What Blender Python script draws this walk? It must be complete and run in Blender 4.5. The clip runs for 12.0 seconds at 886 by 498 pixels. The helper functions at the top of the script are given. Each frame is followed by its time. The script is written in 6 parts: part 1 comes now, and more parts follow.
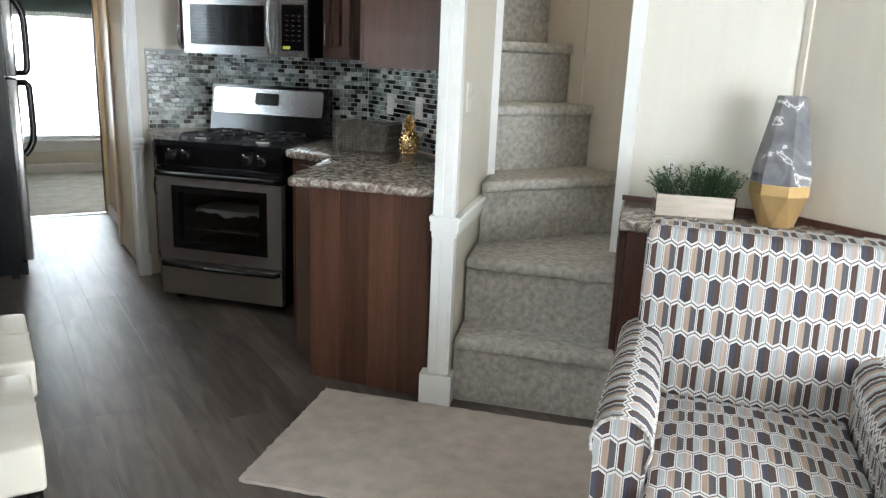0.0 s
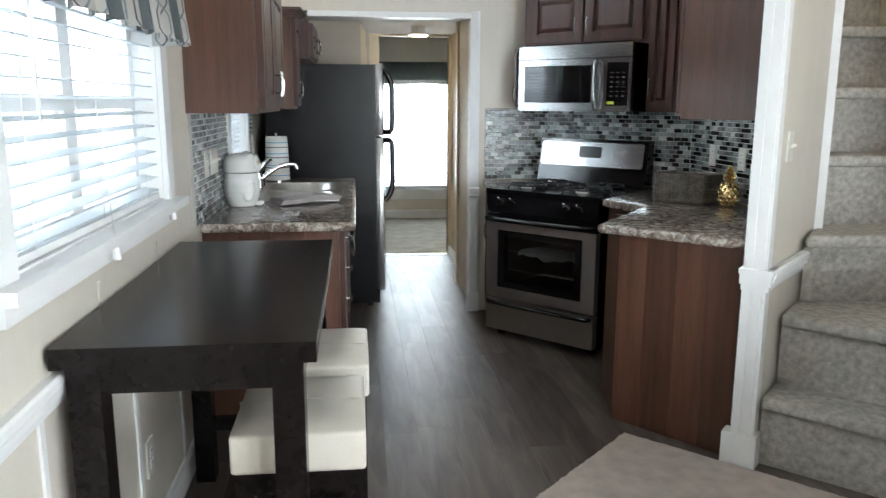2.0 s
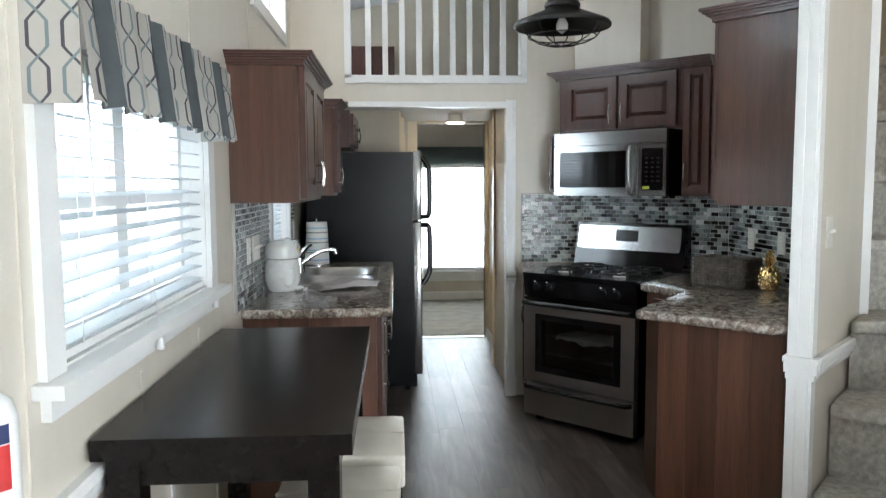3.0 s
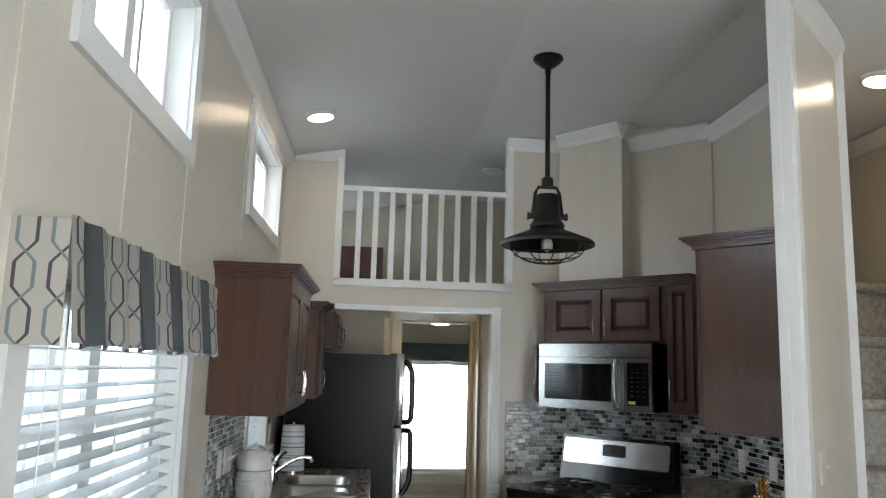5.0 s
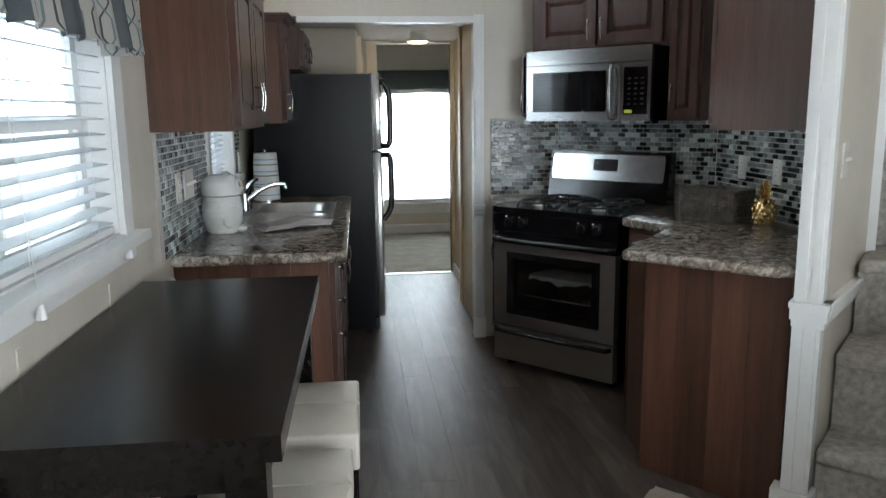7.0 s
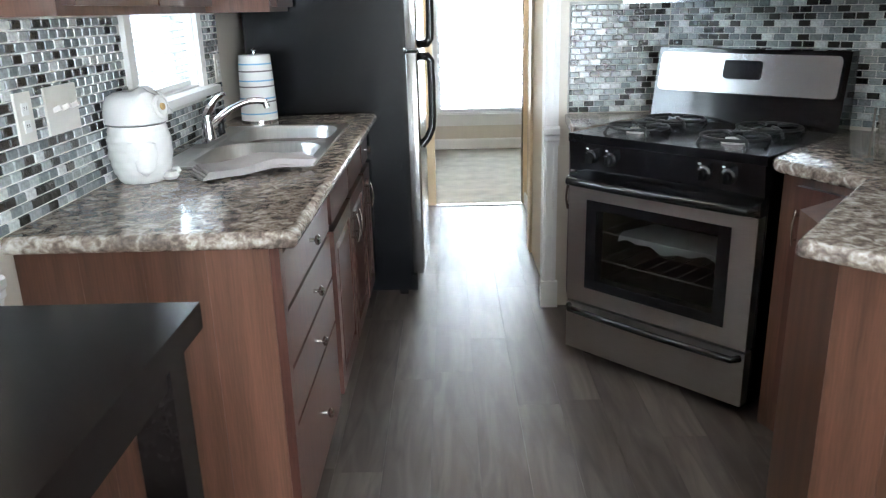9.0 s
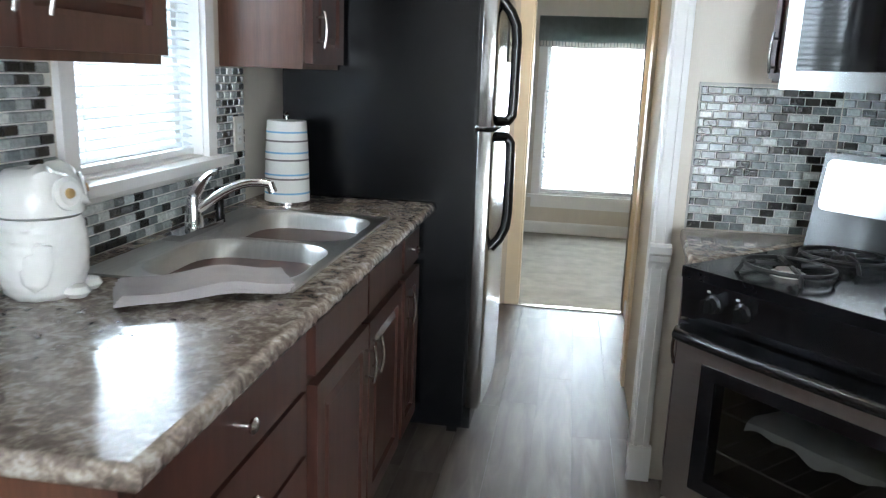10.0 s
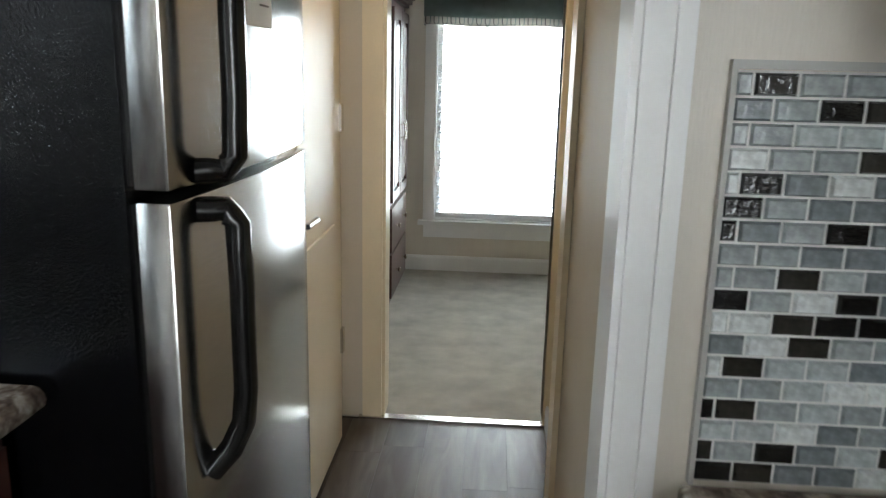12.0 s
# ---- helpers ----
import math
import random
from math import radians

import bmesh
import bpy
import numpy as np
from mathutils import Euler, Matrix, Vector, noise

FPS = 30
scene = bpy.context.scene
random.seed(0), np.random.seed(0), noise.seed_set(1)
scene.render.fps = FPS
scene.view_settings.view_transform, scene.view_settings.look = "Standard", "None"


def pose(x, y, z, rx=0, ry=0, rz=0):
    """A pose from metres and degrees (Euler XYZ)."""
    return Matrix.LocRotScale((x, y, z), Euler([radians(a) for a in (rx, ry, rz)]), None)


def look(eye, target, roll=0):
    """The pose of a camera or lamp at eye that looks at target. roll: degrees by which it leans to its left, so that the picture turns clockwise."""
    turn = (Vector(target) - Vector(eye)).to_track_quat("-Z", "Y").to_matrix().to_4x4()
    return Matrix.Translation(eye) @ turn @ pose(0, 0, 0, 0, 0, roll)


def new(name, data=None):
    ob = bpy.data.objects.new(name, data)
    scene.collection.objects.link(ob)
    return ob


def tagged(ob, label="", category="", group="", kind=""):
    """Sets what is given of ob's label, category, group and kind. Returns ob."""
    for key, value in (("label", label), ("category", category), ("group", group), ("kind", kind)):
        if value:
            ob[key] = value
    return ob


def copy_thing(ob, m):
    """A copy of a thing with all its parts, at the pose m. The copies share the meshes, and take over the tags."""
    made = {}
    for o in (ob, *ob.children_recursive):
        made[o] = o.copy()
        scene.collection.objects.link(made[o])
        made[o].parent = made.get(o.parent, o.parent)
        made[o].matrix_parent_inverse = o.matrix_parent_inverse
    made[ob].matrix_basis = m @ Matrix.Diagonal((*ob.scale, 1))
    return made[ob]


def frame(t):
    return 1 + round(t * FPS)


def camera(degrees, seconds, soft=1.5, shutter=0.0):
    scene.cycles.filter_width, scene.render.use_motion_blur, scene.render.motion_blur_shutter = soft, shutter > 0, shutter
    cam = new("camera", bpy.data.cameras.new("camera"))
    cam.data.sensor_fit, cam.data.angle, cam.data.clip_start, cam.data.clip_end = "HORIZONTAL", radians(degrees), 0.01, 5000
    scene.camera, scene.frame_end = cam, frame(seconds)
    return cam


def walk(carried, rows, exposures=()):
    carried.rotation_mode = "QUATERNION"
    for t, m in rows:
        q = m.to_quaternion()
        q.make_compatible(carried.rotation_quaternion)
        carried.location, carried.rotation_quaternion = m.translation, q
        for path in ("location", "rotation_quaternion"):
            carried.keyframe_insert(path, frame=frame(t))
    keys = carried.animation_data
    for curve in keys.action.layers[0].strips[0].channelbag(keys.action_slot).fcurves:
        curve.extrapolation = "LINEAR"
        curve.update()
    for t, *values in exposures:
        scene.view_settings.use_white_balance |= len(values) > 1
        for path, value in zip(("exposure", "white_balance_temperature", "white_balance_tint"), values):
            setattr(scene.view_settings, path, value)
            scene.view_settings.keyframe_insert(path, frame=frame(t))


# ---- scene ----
cam = camera(60.3, 12.0, soft=1.2, shutter=0.2)
METRES, EYE, TILT, LEAN, TURN = 5.2, 1.5, 0.0, 0.0, -32.3
PATH = [
    (0, (0.035, 0.169, 1.421), (1.055, 1.817, 0.927), 2.4),
    (0.5, (0.024, 0.126, 1.404), (1.056, 1.776, 0.941), -2.3),
    (1, (0.05, 0.078, 1.434), (1.035, 1.754, 0.965), -0.6),
    (1.5, (0.071, 0.019, 1.432), (0.655, 1.873, 0.963), 1.1),
    (2, (0.081, -0.012, 1.425), (0.303, 1.939, 1.046), 0.2),
    (2.5, (0.087, -0.038, 1.432), (0.215, 1.932, 1.111), -0.3),
    (4.5, (0.068, 0.01, 1.564), (0.227, 1.98, 1.876), 0.5),
    (5, (0.082, -0.001, 1.579), (0.243, 1.968, 1.891), 1.6),
    (5.5, (0.073, 0.013, 1.576), (0.256, 1.981, 1.882), 0.8),
    (6, (0.088, 0.017, 1.57), (0.309, 1.989, 1.821), 0.4),
    (6.5, (0.105, 0.114, 1.522), (0.343, 2.1, 1.531), 0.9),
    (7, (0.132, 0.38, 1.442), (0.342, 2.336, 1.083), -0.7),
    (9, (0.413, 1.655, 1.373), (0.388, 3.562, 0.771), -1.5),
    (9.5, (0.516, 2.06, 1.387), (0.312, 3.979, 0.862), 0.1),
    (10, (0.544, 2.505, 1.381), (0.237, 4.43, 0.932), 2.2),
    (10.5, (0.628, 2.912, 1.356), (0.447, 4.851, 0.898), -0.7),
    (11, (0.678, 3.344, 1.376), (0.524, 5.281, 0.903), 0.5),
    (11.5, (0.698, 3.816, 1.388), (0.598, 5.758, 0.919), -0.2),
    (12, (0.701, 4.257, 1.37), (0.576, 6.199, 0.907), 1.4),
]
walk(cam, [(t, look(eye, target, roll)) for t, eye, target, roll in PATH], [(0, 0.18, 6350, 10), (1.5, 0.12, 6300, 10), (2.5, -0.03, 6250, 10), (4.5, -0.46, 6500, 10), (5.2, -0.72, 6500, 10), (6, -0.77, 6500, 10), (7, -0.56, 6250, 10), (9, 0.92, 6100, 10), (9.5, 0.84, 6100, 10), (10.5, 0.28, 6150, 10), (11.5, 0.24, 6400, 10), (12, -0.22, 6500, 10)])

# ---- light ----
world = bpy.data.worlds.new("sky")
scene.world = world
world.use_nodes = True
wn = world.node_tree
sky = wn.nodes.new("ShaderNodeTexSky")
sky.sky_type, sky.sun_disc = "NISHITA", False
sky.sun_elevation, sky.sun_rotation = radians(35), radians(6)
wn.links.new(sky.outputs[0], wn.nodes["Background"].inputs[0])
wn.nodes["Background"].inputs[1].default_value = 0.12
sun = new("sun", bpy.data.lights.new("sun", "SUN"))
sun.data.energy, sun.data.angle, sun.data.color = 4.0, radians(0.5), (1, 0.95, 0.88)
sun.matrix_world = look((6, 53, 37), (0, 0, 0))
GLOW = 13.0

LX, RX, FY, BY = -0.58, 2.83, -1.7, 9.35


# ---- materials ----
def material(name, base, rough=0.5, metal=0.0, scale=8.0, vary=0.15, bump=0.0, bump_scale=120.0, stretch=(1, 1, 1), spec=0.5, coat=0.0):
    """A surface with a slow and a fine variation of its colour, and a fine relief."""
    m = bpy.data.materials.new(name)
    m.use_nodes = True
    nt = m.node_tree
    b = nt.nodes["Principled BSDF"]
    b.inputs["Roughness"].default_value, b.inputs["Metallic"].default_value = rough, metal
    b.inputs["Specular IOR Level"].default_value, b.inputs["Coat Weight"].default_value = spec, coat
    tc, mp = nt.nodes.new("ShaderNodeTexCoord"), nt.nodes.new("ShaderNodeMapping")
    mp.inputs["Scale"].default_value = stretch
    nt.links.new(tc.outputs["Object"], mp.inputs[0])
    n1, n2 = nt.nodes.new("ShaderNodeTexNoise"), nt.nodes.new("ShaderNodeTexNoise")
    n1.inputs["Scale"].default_value, n1.inputs["Detail"].default_value = scale, 4
    n2.inputs["Scale"].default_value, n2.inputs["Detail"].default_value = bump_scale, 3
    for n in (n1, n2):
        nt.links.new(mp.outputs[0], n.inputs["Vector"])
    mix = nt.nodes.new("ShaderNodeMath")
    mix.operation = "MULTIPLY_ADD"
    mix.inputs[1].default_value, mix.inputs[2].default_value = 0.35, 0.0
    nt.links.new(n2.outputs[0], mix.inputs[0])
    add = nt.nodes.new("ShaderNodeMath")
    add.operation = "MULTIPLY_ADD"
    add.inputs[1].default_value = 0.65
    nt.links.new(n1.outputs[0], add.inputs[0])
    nt.links.new(mix.outputs[0], add.inputs[2])
    ramp = nt.nodes.new("ShaderNodeValToRGB")
    lo, hi = [c * (1 - vary) for c in base], [min(1, c * (1 + vary)) for c in base]
    ramp.color_ramp.elements[0].color, ramp.color_ramp.elements[1].color = (*lo, 1), (*hi, 1)
    ramp.color_ramp.elements[0].position, ramp.color_ramp.elements[1].position = 0.32, 0.68
    nt.links.new(add.outputs[0], ramp.inputs[0])
    nt.links.new(ramp.outputs[0], b.inputs["Base Color"])
    if bump:
        bp = nt.nodes.new("ShaderNodeBump")
        bp.inputs["Strength"].default_value, bp.inputs["Distance"].default_value = bump, 0.004
        nt.links.new(n2.outputs[0], bp.inputs["Height"])
        nt.links.new(bp.outputs[0], b.inputs["Normal"])
    return m


def nodes_of(m):
    return m.node_tree, m.node_tree.nodes["Principled BSDF"]


def colour_ramp(nt, source, stops, constant=False):
    r = nt.nodes.new("ShaderNodeValToRGB")
    if constant:
        r.color_ramp.interpolation = "CONSTANT"
    e = r.color_ramp.elements
    while len(e) < len(stops):
        e.new(0.5)
    for k, (p, c) in zip(e, stops):
        k.position, k.color = p, (*c, 1)
    nt.links.new(source, r.inputs[0])
    return r.outputs[0]


def calc(nt, op, a, b=None, c=None):
    n = nt.nodes.new("ShaderNodeMath")
    n.operation = op
    for i, v in enumerate((a, b, c)):
        if v is None:
            continue
        if isinstance(v, (int, float)):
            n.inputs[i].default_value = v
        else:
            nt.links.new(v, n.inputs[i])
    return n.outputs[0]


WALL = material("wall_panel", (0.66, 0.61, 0.53), 0.33, scale=3, vary=0.03, bump=0.12, bump_scale=60, stretch=(6, 6, 0.6))
WHITE = material("white_trim", (0.82, 0.82, 0.81), 0.35, vary=0.03)
CEIL = material("ceiling_paint", (0.77, 0.775, 0.76), 0.75, scale=2, vary=0.025, bump=0.05, bump_scale=300)
# cream deepened to carry the warm hall light on doors and casings
DOORW = material("warm_lit_door", (0.80, 0.69, 0.50), 0.35, vary=0.03)
WOOD = material("cherry_wood", (0.072, 0.028, 0.020), 0.33, scale=6, vary=0.35, bump=0.04, bump_scale=45, stretch=(6, 6, 0.5), coat=0.15)
PANEL = material("cherry_panel", (0.098, 0.044, 0.027), 0.36, scale=5, vary=0.42, bump=0.03, bump_scale=45, stretch=(5, 5, 0.28), coat=0.1)
pnt, pb_ = nodes_of(PANEL)
psrc = pb_.inputs["Base Color"].links[0].from_socket
pmul = pnt.nodes.new("ShaderNodeVectorMath")
pmul.operation = "SCALE"
pnt.links.new(psrc, pmul.inputs[0])
pnt.links.new(calc(pnt, "MULTIPLY_ADD", pnt.nodes.new("ShaderNodeObjectInfo").outputs["Random"], 0.5, 0.74), pmul.inputs["Scale"])
pnt.links.new(pmul.outputs[0], pb_.inputs["Base Color"])
ESPRESSO = material("espresso_wood", (0.008, 0.006, 0.0055), 0.24, scale=6, vary=0.2, bump=0.03, bump_scale=60, stretch=(8, 1, 8), spec=0.22)
STEEL = material("brushed_steel", (0.43, 0.43, 0.425), 0.2, 1.0, scale=20, vary=0.06, bump=0.03, bump_scale=200, stretch=(1, 1, 14))
STEELD = material("dark_steel", (0.54, 0.51, 0.48), 0.36, 1.0, scale=20, vary=0.06, bump=0.03, bump_scale=200, stretch=(1, 1, 14))
EDGE = material("dull_edge_metal", (0.42, 0.41, 0.39), 0.55, 0.4, vary=0.05)
SINK = material("sink_steel", (0.58, 0.575, 0.56), 0.36, 1.0, scale=10, vary=0.08, bump=0.02, bump_scale=150, stretch=(10, 1, 1))
CHROME = material("chrome", (0.75, 0.75, 0.76), 0.08, 1.0, vary=0.02)
NICKEL = material("satin_nickel", (0.62, 0.60, 0.57), 0.22, 1.0, vary=0.03)
BLACK = material("black_enamel", (0.008, 0.008, 0.009), 0.10, vary=0.1)
COOKTOP = material("satin_black_enamel", (0.007, 0.007, 0.008), 0.16, vary=0.1, spec=0.22)
BLACKM = material("black_iron", (0.018, 0.018, 0.019), 0.5, vary=0.3, bump=0.2, bump_scale=250)
FRIDGE = material("black_textured", (0.0032, 0.0035, 0.0045), 0.19, scale=4, vary=0.3, bump=0.22, bump_scale=200, spec=0.27)
PLASTIC = material("black_plastic", (0.010, 0.010, 0.010), 0.22, vary=0.1)
CARPET = material("grey_carpet", (0.43, 0.41, 0.37), 0.95, scale=40, vary=0.34, bump=0.8, bump_scale=260, spec=0.1)
BEIGEC = material("bedroom_carpet", (0.52, 0.495, 0.435), 0.95, scale=7, vary=0.22, bump=0.45, bump_scale=330, spec=0.1)
RUGM = material("taupe_rug", (0.48, 0.425, 0.375), 0.95, scale=14, vary=0.16, bump=0.6, bump_scale=330, spec=0.1)
CREAM = material("cream_leather", (0.61, 0.565, 0.49), 0.36, scale=10, vary=0.05, bump=0.15, bump_scale=220)
CERAMIC = material("white_ceramic", (0.82, 0.82, 0.80), 0.10, vary=0.02, bump=0.25, bump_scale=60)
PAPER = material("paper_towel", (0.84, 0.84, 0.82), 0.9, vary=0.03, bump=0.5, bump_scale=220)
PAPERB = material("blue_stripe", (0.25, 0.50, 0.72), 0.9, vary=0.05)
PAPERG = material("grey_stripe", (0.22, 0.20, 0.20), 0.9, vary=0.05)
TOWEL = material("grey_towel", (0.40, 0.37, 0.365), 0.95, scale=12, vary=0.12, bump=0.3, bump_scale=400)
GOLD = material("gold", (0.80, 0.58, 0.27), 0.2, 1.0, vary=0.08)
GOLDM = material("gold_paint", (0.62, 0.42, 0.19), 0.38, 0.6, vary=0.1)
LEAF = material("leaf_green", (0.032, 0.085, 0.026), 0.55, scale=40, vary=0.5)
WASHED = material("whitewashed_wood", (0.62, 0.54, 0.46), 0.6, scale=8, vary=0.15, stretch=(1, 8, 8))
GREYFAB = material("grey_fabric", (0.135, 0.15, 0.155), 0.85, scale=20, vary=0.12, bump=0.4, bump_scale=400)
SAGE = material("sage_fabric", (0.20, 0.235, 0.225), 0.85, scale=20, vary=0.1, bump=0.4, bump_scale=400)
PLATE = material("switch_plate", (0.74, 0.72, 0.67), 0.35, vary=0.02)
GROUT = material("grout", (0.72, 0.72, 0.69), 0.8, vary=0.06, bump=0.3)
BRONZE = material("dark_bronze", (0.022, 0.020, 0.019), 0.38, 0.5, vary=0.3)
RED = material("red_label", (0.55, 0.03, 0.03), 0.4)
NAVY = material("navy_label", (0.02, 0.03, 0.11), 0.4)
SKYB = material("blue_label", (0.10, 0.38, 0.70), 0.4)
INK = material("dark_ink", (0.03, 0.03, 0.035), 0.6)
YELLOW = material("yellow_tag", (0.75, 0.80, 0.08), 0.5)
SLAT = bpy.data.materials.new("blind_slat")
SLAT.use_nodes = True
snt, sb = SLAT.node_tree, SLAT.node_tree.nodes["Principled BSDF"]
sb.inputs["Base Color"].default_value, sb.inputs["Roughness"].default_value = (0.85, 0.86, 0.86, 1), 0.4
tr = snt.nodes.new("ShaderNodeBsdfTranslucent")
tr.inputs[0].default_value = (0.82, 0.87, 0.90, 1)
sm = snt.nodes.new("ShaderNodeMixShader")
sm.inputs[0].default_value = 0.45
snt.links.new(sb.outputs[0], sm.inputs[1])
snt.links.new(tr.outputs[0], sm.inputs[2])
snt.links.new(sm.outputs[0], snt.nodes["Material Output"].inputs[0])
SUBFLOOR = material("floor_joint", (0.02, 0.018, 0.016), 0.8)
PORCH = material("porch_paint", (0.55, 0.57, 0.60), 0.6, vary=0.05)

GLASS = bpy.data.materials.new("window_glass")
GLASS.use_nodes = True
gb = nodes_of(GLASS)[1]
gb.inputs["Transmission Weight"].default_value, gb.inputs["Roughness"].default_value, gb.inputs["IOR"].default_value = 1.0, 0.0, 1.45
TINTED = bpy.data.materials.new("tinted_glass")
TINTED.use_nodes = True
tb_ = nodes_of(TINTED)[1]
tb_.inputs["Base Color"].default_value = (0.62, 0.62, 0.59, 1)
tb_.inputs["Transmission Weight"].default_value, tb_.inputs["Roughness"].default_value, tb_.inputs["IOR"].default_value = 1.0, 0.0, 1.45
DARKGLASS = material("oven_glass", (0.006, 0.006, 0.007), 0.05, vary=0.05)


def glowing(name, colour, strength):
    m = bpy.data.materials.new(name)
    m.use_nodes = True
    b = nodes_of(m)[1]
    b.inputs["Base Color"].default_value = (*colour, 1)
    b.inputs["Emission Color"].default_value, b.inputs["Emission Strength"].default_value = (*colour, 1), strength
    return m


LAMPON = glowing("lit_diffuser", (1, 0.80, 0.55), 62.0)
DAY = glowing("bright_day", (0.81, 0.92, 1.0), GLOW)
nt, b = nodes_of(DAY)
tc, sp, nz = nt.nodes.new("ShaderNodeTexCoord"), nt.nodes.new("ShaderNodeSeparateXYZ"), nt.nodes.new("ShaderNodeTexNoise")
nz.inputs["Scale"].default_value, nz.inputs["Detail"].default_value = 1.6, 5
nt.links.new(tc.outputs["Object"], sp.inputs[0])
nt.links.new(tc.outputs["Object"], nz.inputs["Vector"])
up = nt.nodes.new("ShaderNodeMapRange")
up.inputs["From Min"].default_value, up.inputs["From Max"].default_value = -2.95, -2.70
nt.links.new(calc(nt, "MULTIPLY_ADD", nz.outputs[0], 0.5, sp.outputs[2]), up.inputs["Value"])
low = calc(nt, "MULTIPLY_ADD", nz.outputs[0], 4.0, -0.9)
sky_part = calc(nt, "MULTIPLY", up.outputs[0], GLOW)
low_part = calc(nt, "MULTIPLY", calc(nt, "SUBTRACT", 1.0, up.outputs[0]), low)
nt.links.new(calc(nt, "ADD", sky_part, low_part), b.inputs["Emission Strength"])
DAYN = glowing("bright_day_north", (0.86, 0.95, 1.0), 22.0)
DAYS = glowing("bright_day_south", (0.90, 0.96, 1.0), 13.0)
DIMKEY = material("dim_key", (0.022, 0.022, 0.023), 0.4)
DISPLAY = material("black_display", (0.006, 0.006, 0.008), 0.12)

# laminate worktop: brown and cream blotches with dark flecks
GRANITE = material("granite_laminate", (0.3, 0.25, 0.2), 0.16, coat=0.2)
nt, b = nodes_of(GRANITE)
tc = nt.nodes.new("ShaderNodeTexCoord")
na, nb = nt.nodes.new("ShaderNodeTexNoise"), nt.nodes.new("ShaderNodeTexNoise")
na.inputs["Scale"].default_value, na.inputs["Detail"].default_value, na.inputs["Distortion"].default_value = 34, 9, 0.8
nb.inputs["Scale"].default_value, nb.inputs["Detail"].default_value = 120, 6
for n in (na, nb):
    nt.links.new(tc.outputs["Object"], n.inputs["Vector"])
v = calc(nt, "ADD", calc(nt, "MULTIPLY", na.outputs[0], 0.72), calc(nt, "MULTIPLY", nb.outputs[0], 0.28))
nt.links.new(colour_ramp(nt, v, [(0.35, (0.10, 0.08, 0.066)), (0.45, (0.19, 0.148, 0.122)), (0.515, (0.29, 0.24, 0.198)), (0.58, (0.42, 0.375, 0.325)), (0.68, (0.60, 0.56, 0.51))]), b.inputs["Base Color"])

# vinyl planks
PLANK = material("vinyl_plank", (0.1, 0.08, 0.07), 0.44, spec=0.32)
nt, b = nodes_of(PLANK)
tc, mp, oi = nt.nodes.new("ShaderNodeTexCoord"), nt.nodes.new("ShaderNodeMapping"), nt.nodes.new("ShaderNodeObjectInfo")
mp.inputs["Scale"].default_value = (9, 1.3, 9)
nt.links.new(tc.outputs["Object"], mp.inputs[0])
cmb = nt.nodes.new("ShaderNodeCombineXYZ")
nt.links.new(calc(nt, "MULTIPLY", oi.outputs["Random"], 90.0), cmb.inputs[1])
nt.links.new(cmb.outputs[0], mp.inputs["Location"])
na = nt.nodes.new("ShaderNodeTexNoise")
na.inputs["Scale"].default_value, na.inputs["Detail"].default_value, na.inputs["Distortion"].default_value = 2.0, 7, 0.8
nt.links.new(mp.outputs[0], na.inputs["Vector"])
v = calc(nt, "ADD", calc(nt, "MULTIPLY", na.outputs[0], 0.8), calc(nt, "MULTIPLY", oi.outputs["Random"], 0.22))
nt.links.new(colour_ramp(nt, v, [(0.28, (0.050, 0.039, 0.033)), (0.50, (0.092, 0.074, 0.063)), (0.72, (0.150, 0.124, 0.107))]), b.inputs["Base Color"])
bp = nt.nodes.new("ShaderNodeBump")
bp.inputs["Strength"].default_value, bp.inputs["Distance"].default_value = 0.12, 0.003
nt.links.new(na.outputs[0], bp.inputs["Height"])
nt.links.new(bp.outputs[0], b.inputs["Normal"])

# glass mosaic: the colour of each tile by its own random number
TILE_STOPS = [(0.0, (0.014, 0.013, 0.012)), (0.16, (0.30, 0.33, 0.335)), (0.36, (0.44, 0.48, 0.48)), (0.50, (0.030, 0.027, 0.023)), (0.64, (0.20, 0.225, 0.235)), (0.80, (0.66, 0.69, 0.68)), (0.91, (0.36, 0.39, 0.39))]


def tile_material(name, island):
    m = material(name, (0.3, 0.3, 0.3), 0.08)
    nt, b = nodes_of(m)
    src = nt.nodes.new("ShaderNodeNewGeometry").outputs["Random Per Island"] if island else nt.nodes.new("ShaderNodeObjectInfo").outputs["Random"]
    col = colour_ramp(nt, src, TILE_STOPS, True)
    tc, n = nt.nodes.new("ShaderNodeTexCoord"), nt.nodes.new("ShaderNodeTexNoise")
    n.inputs["Scale"].default_value, n.inputs["Detail"].default_value = 130, 3
    nt.links.new(tc.outputs["Object"], n.inputs["Vector"])
    shade = calc(nt, "MULTIPLY_ADD", n.outputs[0], 1.1, 0.45)
    mx = nt.nodes.new("ShaderNodeVectorMath")
    mx.operation = "SCALE"
    nt.links.new(col, mx.inputs[0])
    nt.links.new(shade, mx.inputs["Scale"])
    nt.links.new(mx.outputs[0], b.inputs["Base Color"])
    bp = nt.nodes.new("ShaderNodeBump")
    bp.inputs["Strength"].default_value, bp.inputs["Distance"].default_value = 0.35, 0.003
    nt.links.new(n.outputs[0], bp.inputs["Height"])
    nt.links.new(bp.outputs[0], b.inputs["Normal"])
    return m


TILE, TILEJ = tile_material("glass_tile", False), tile_material("glass_tile_far", True)

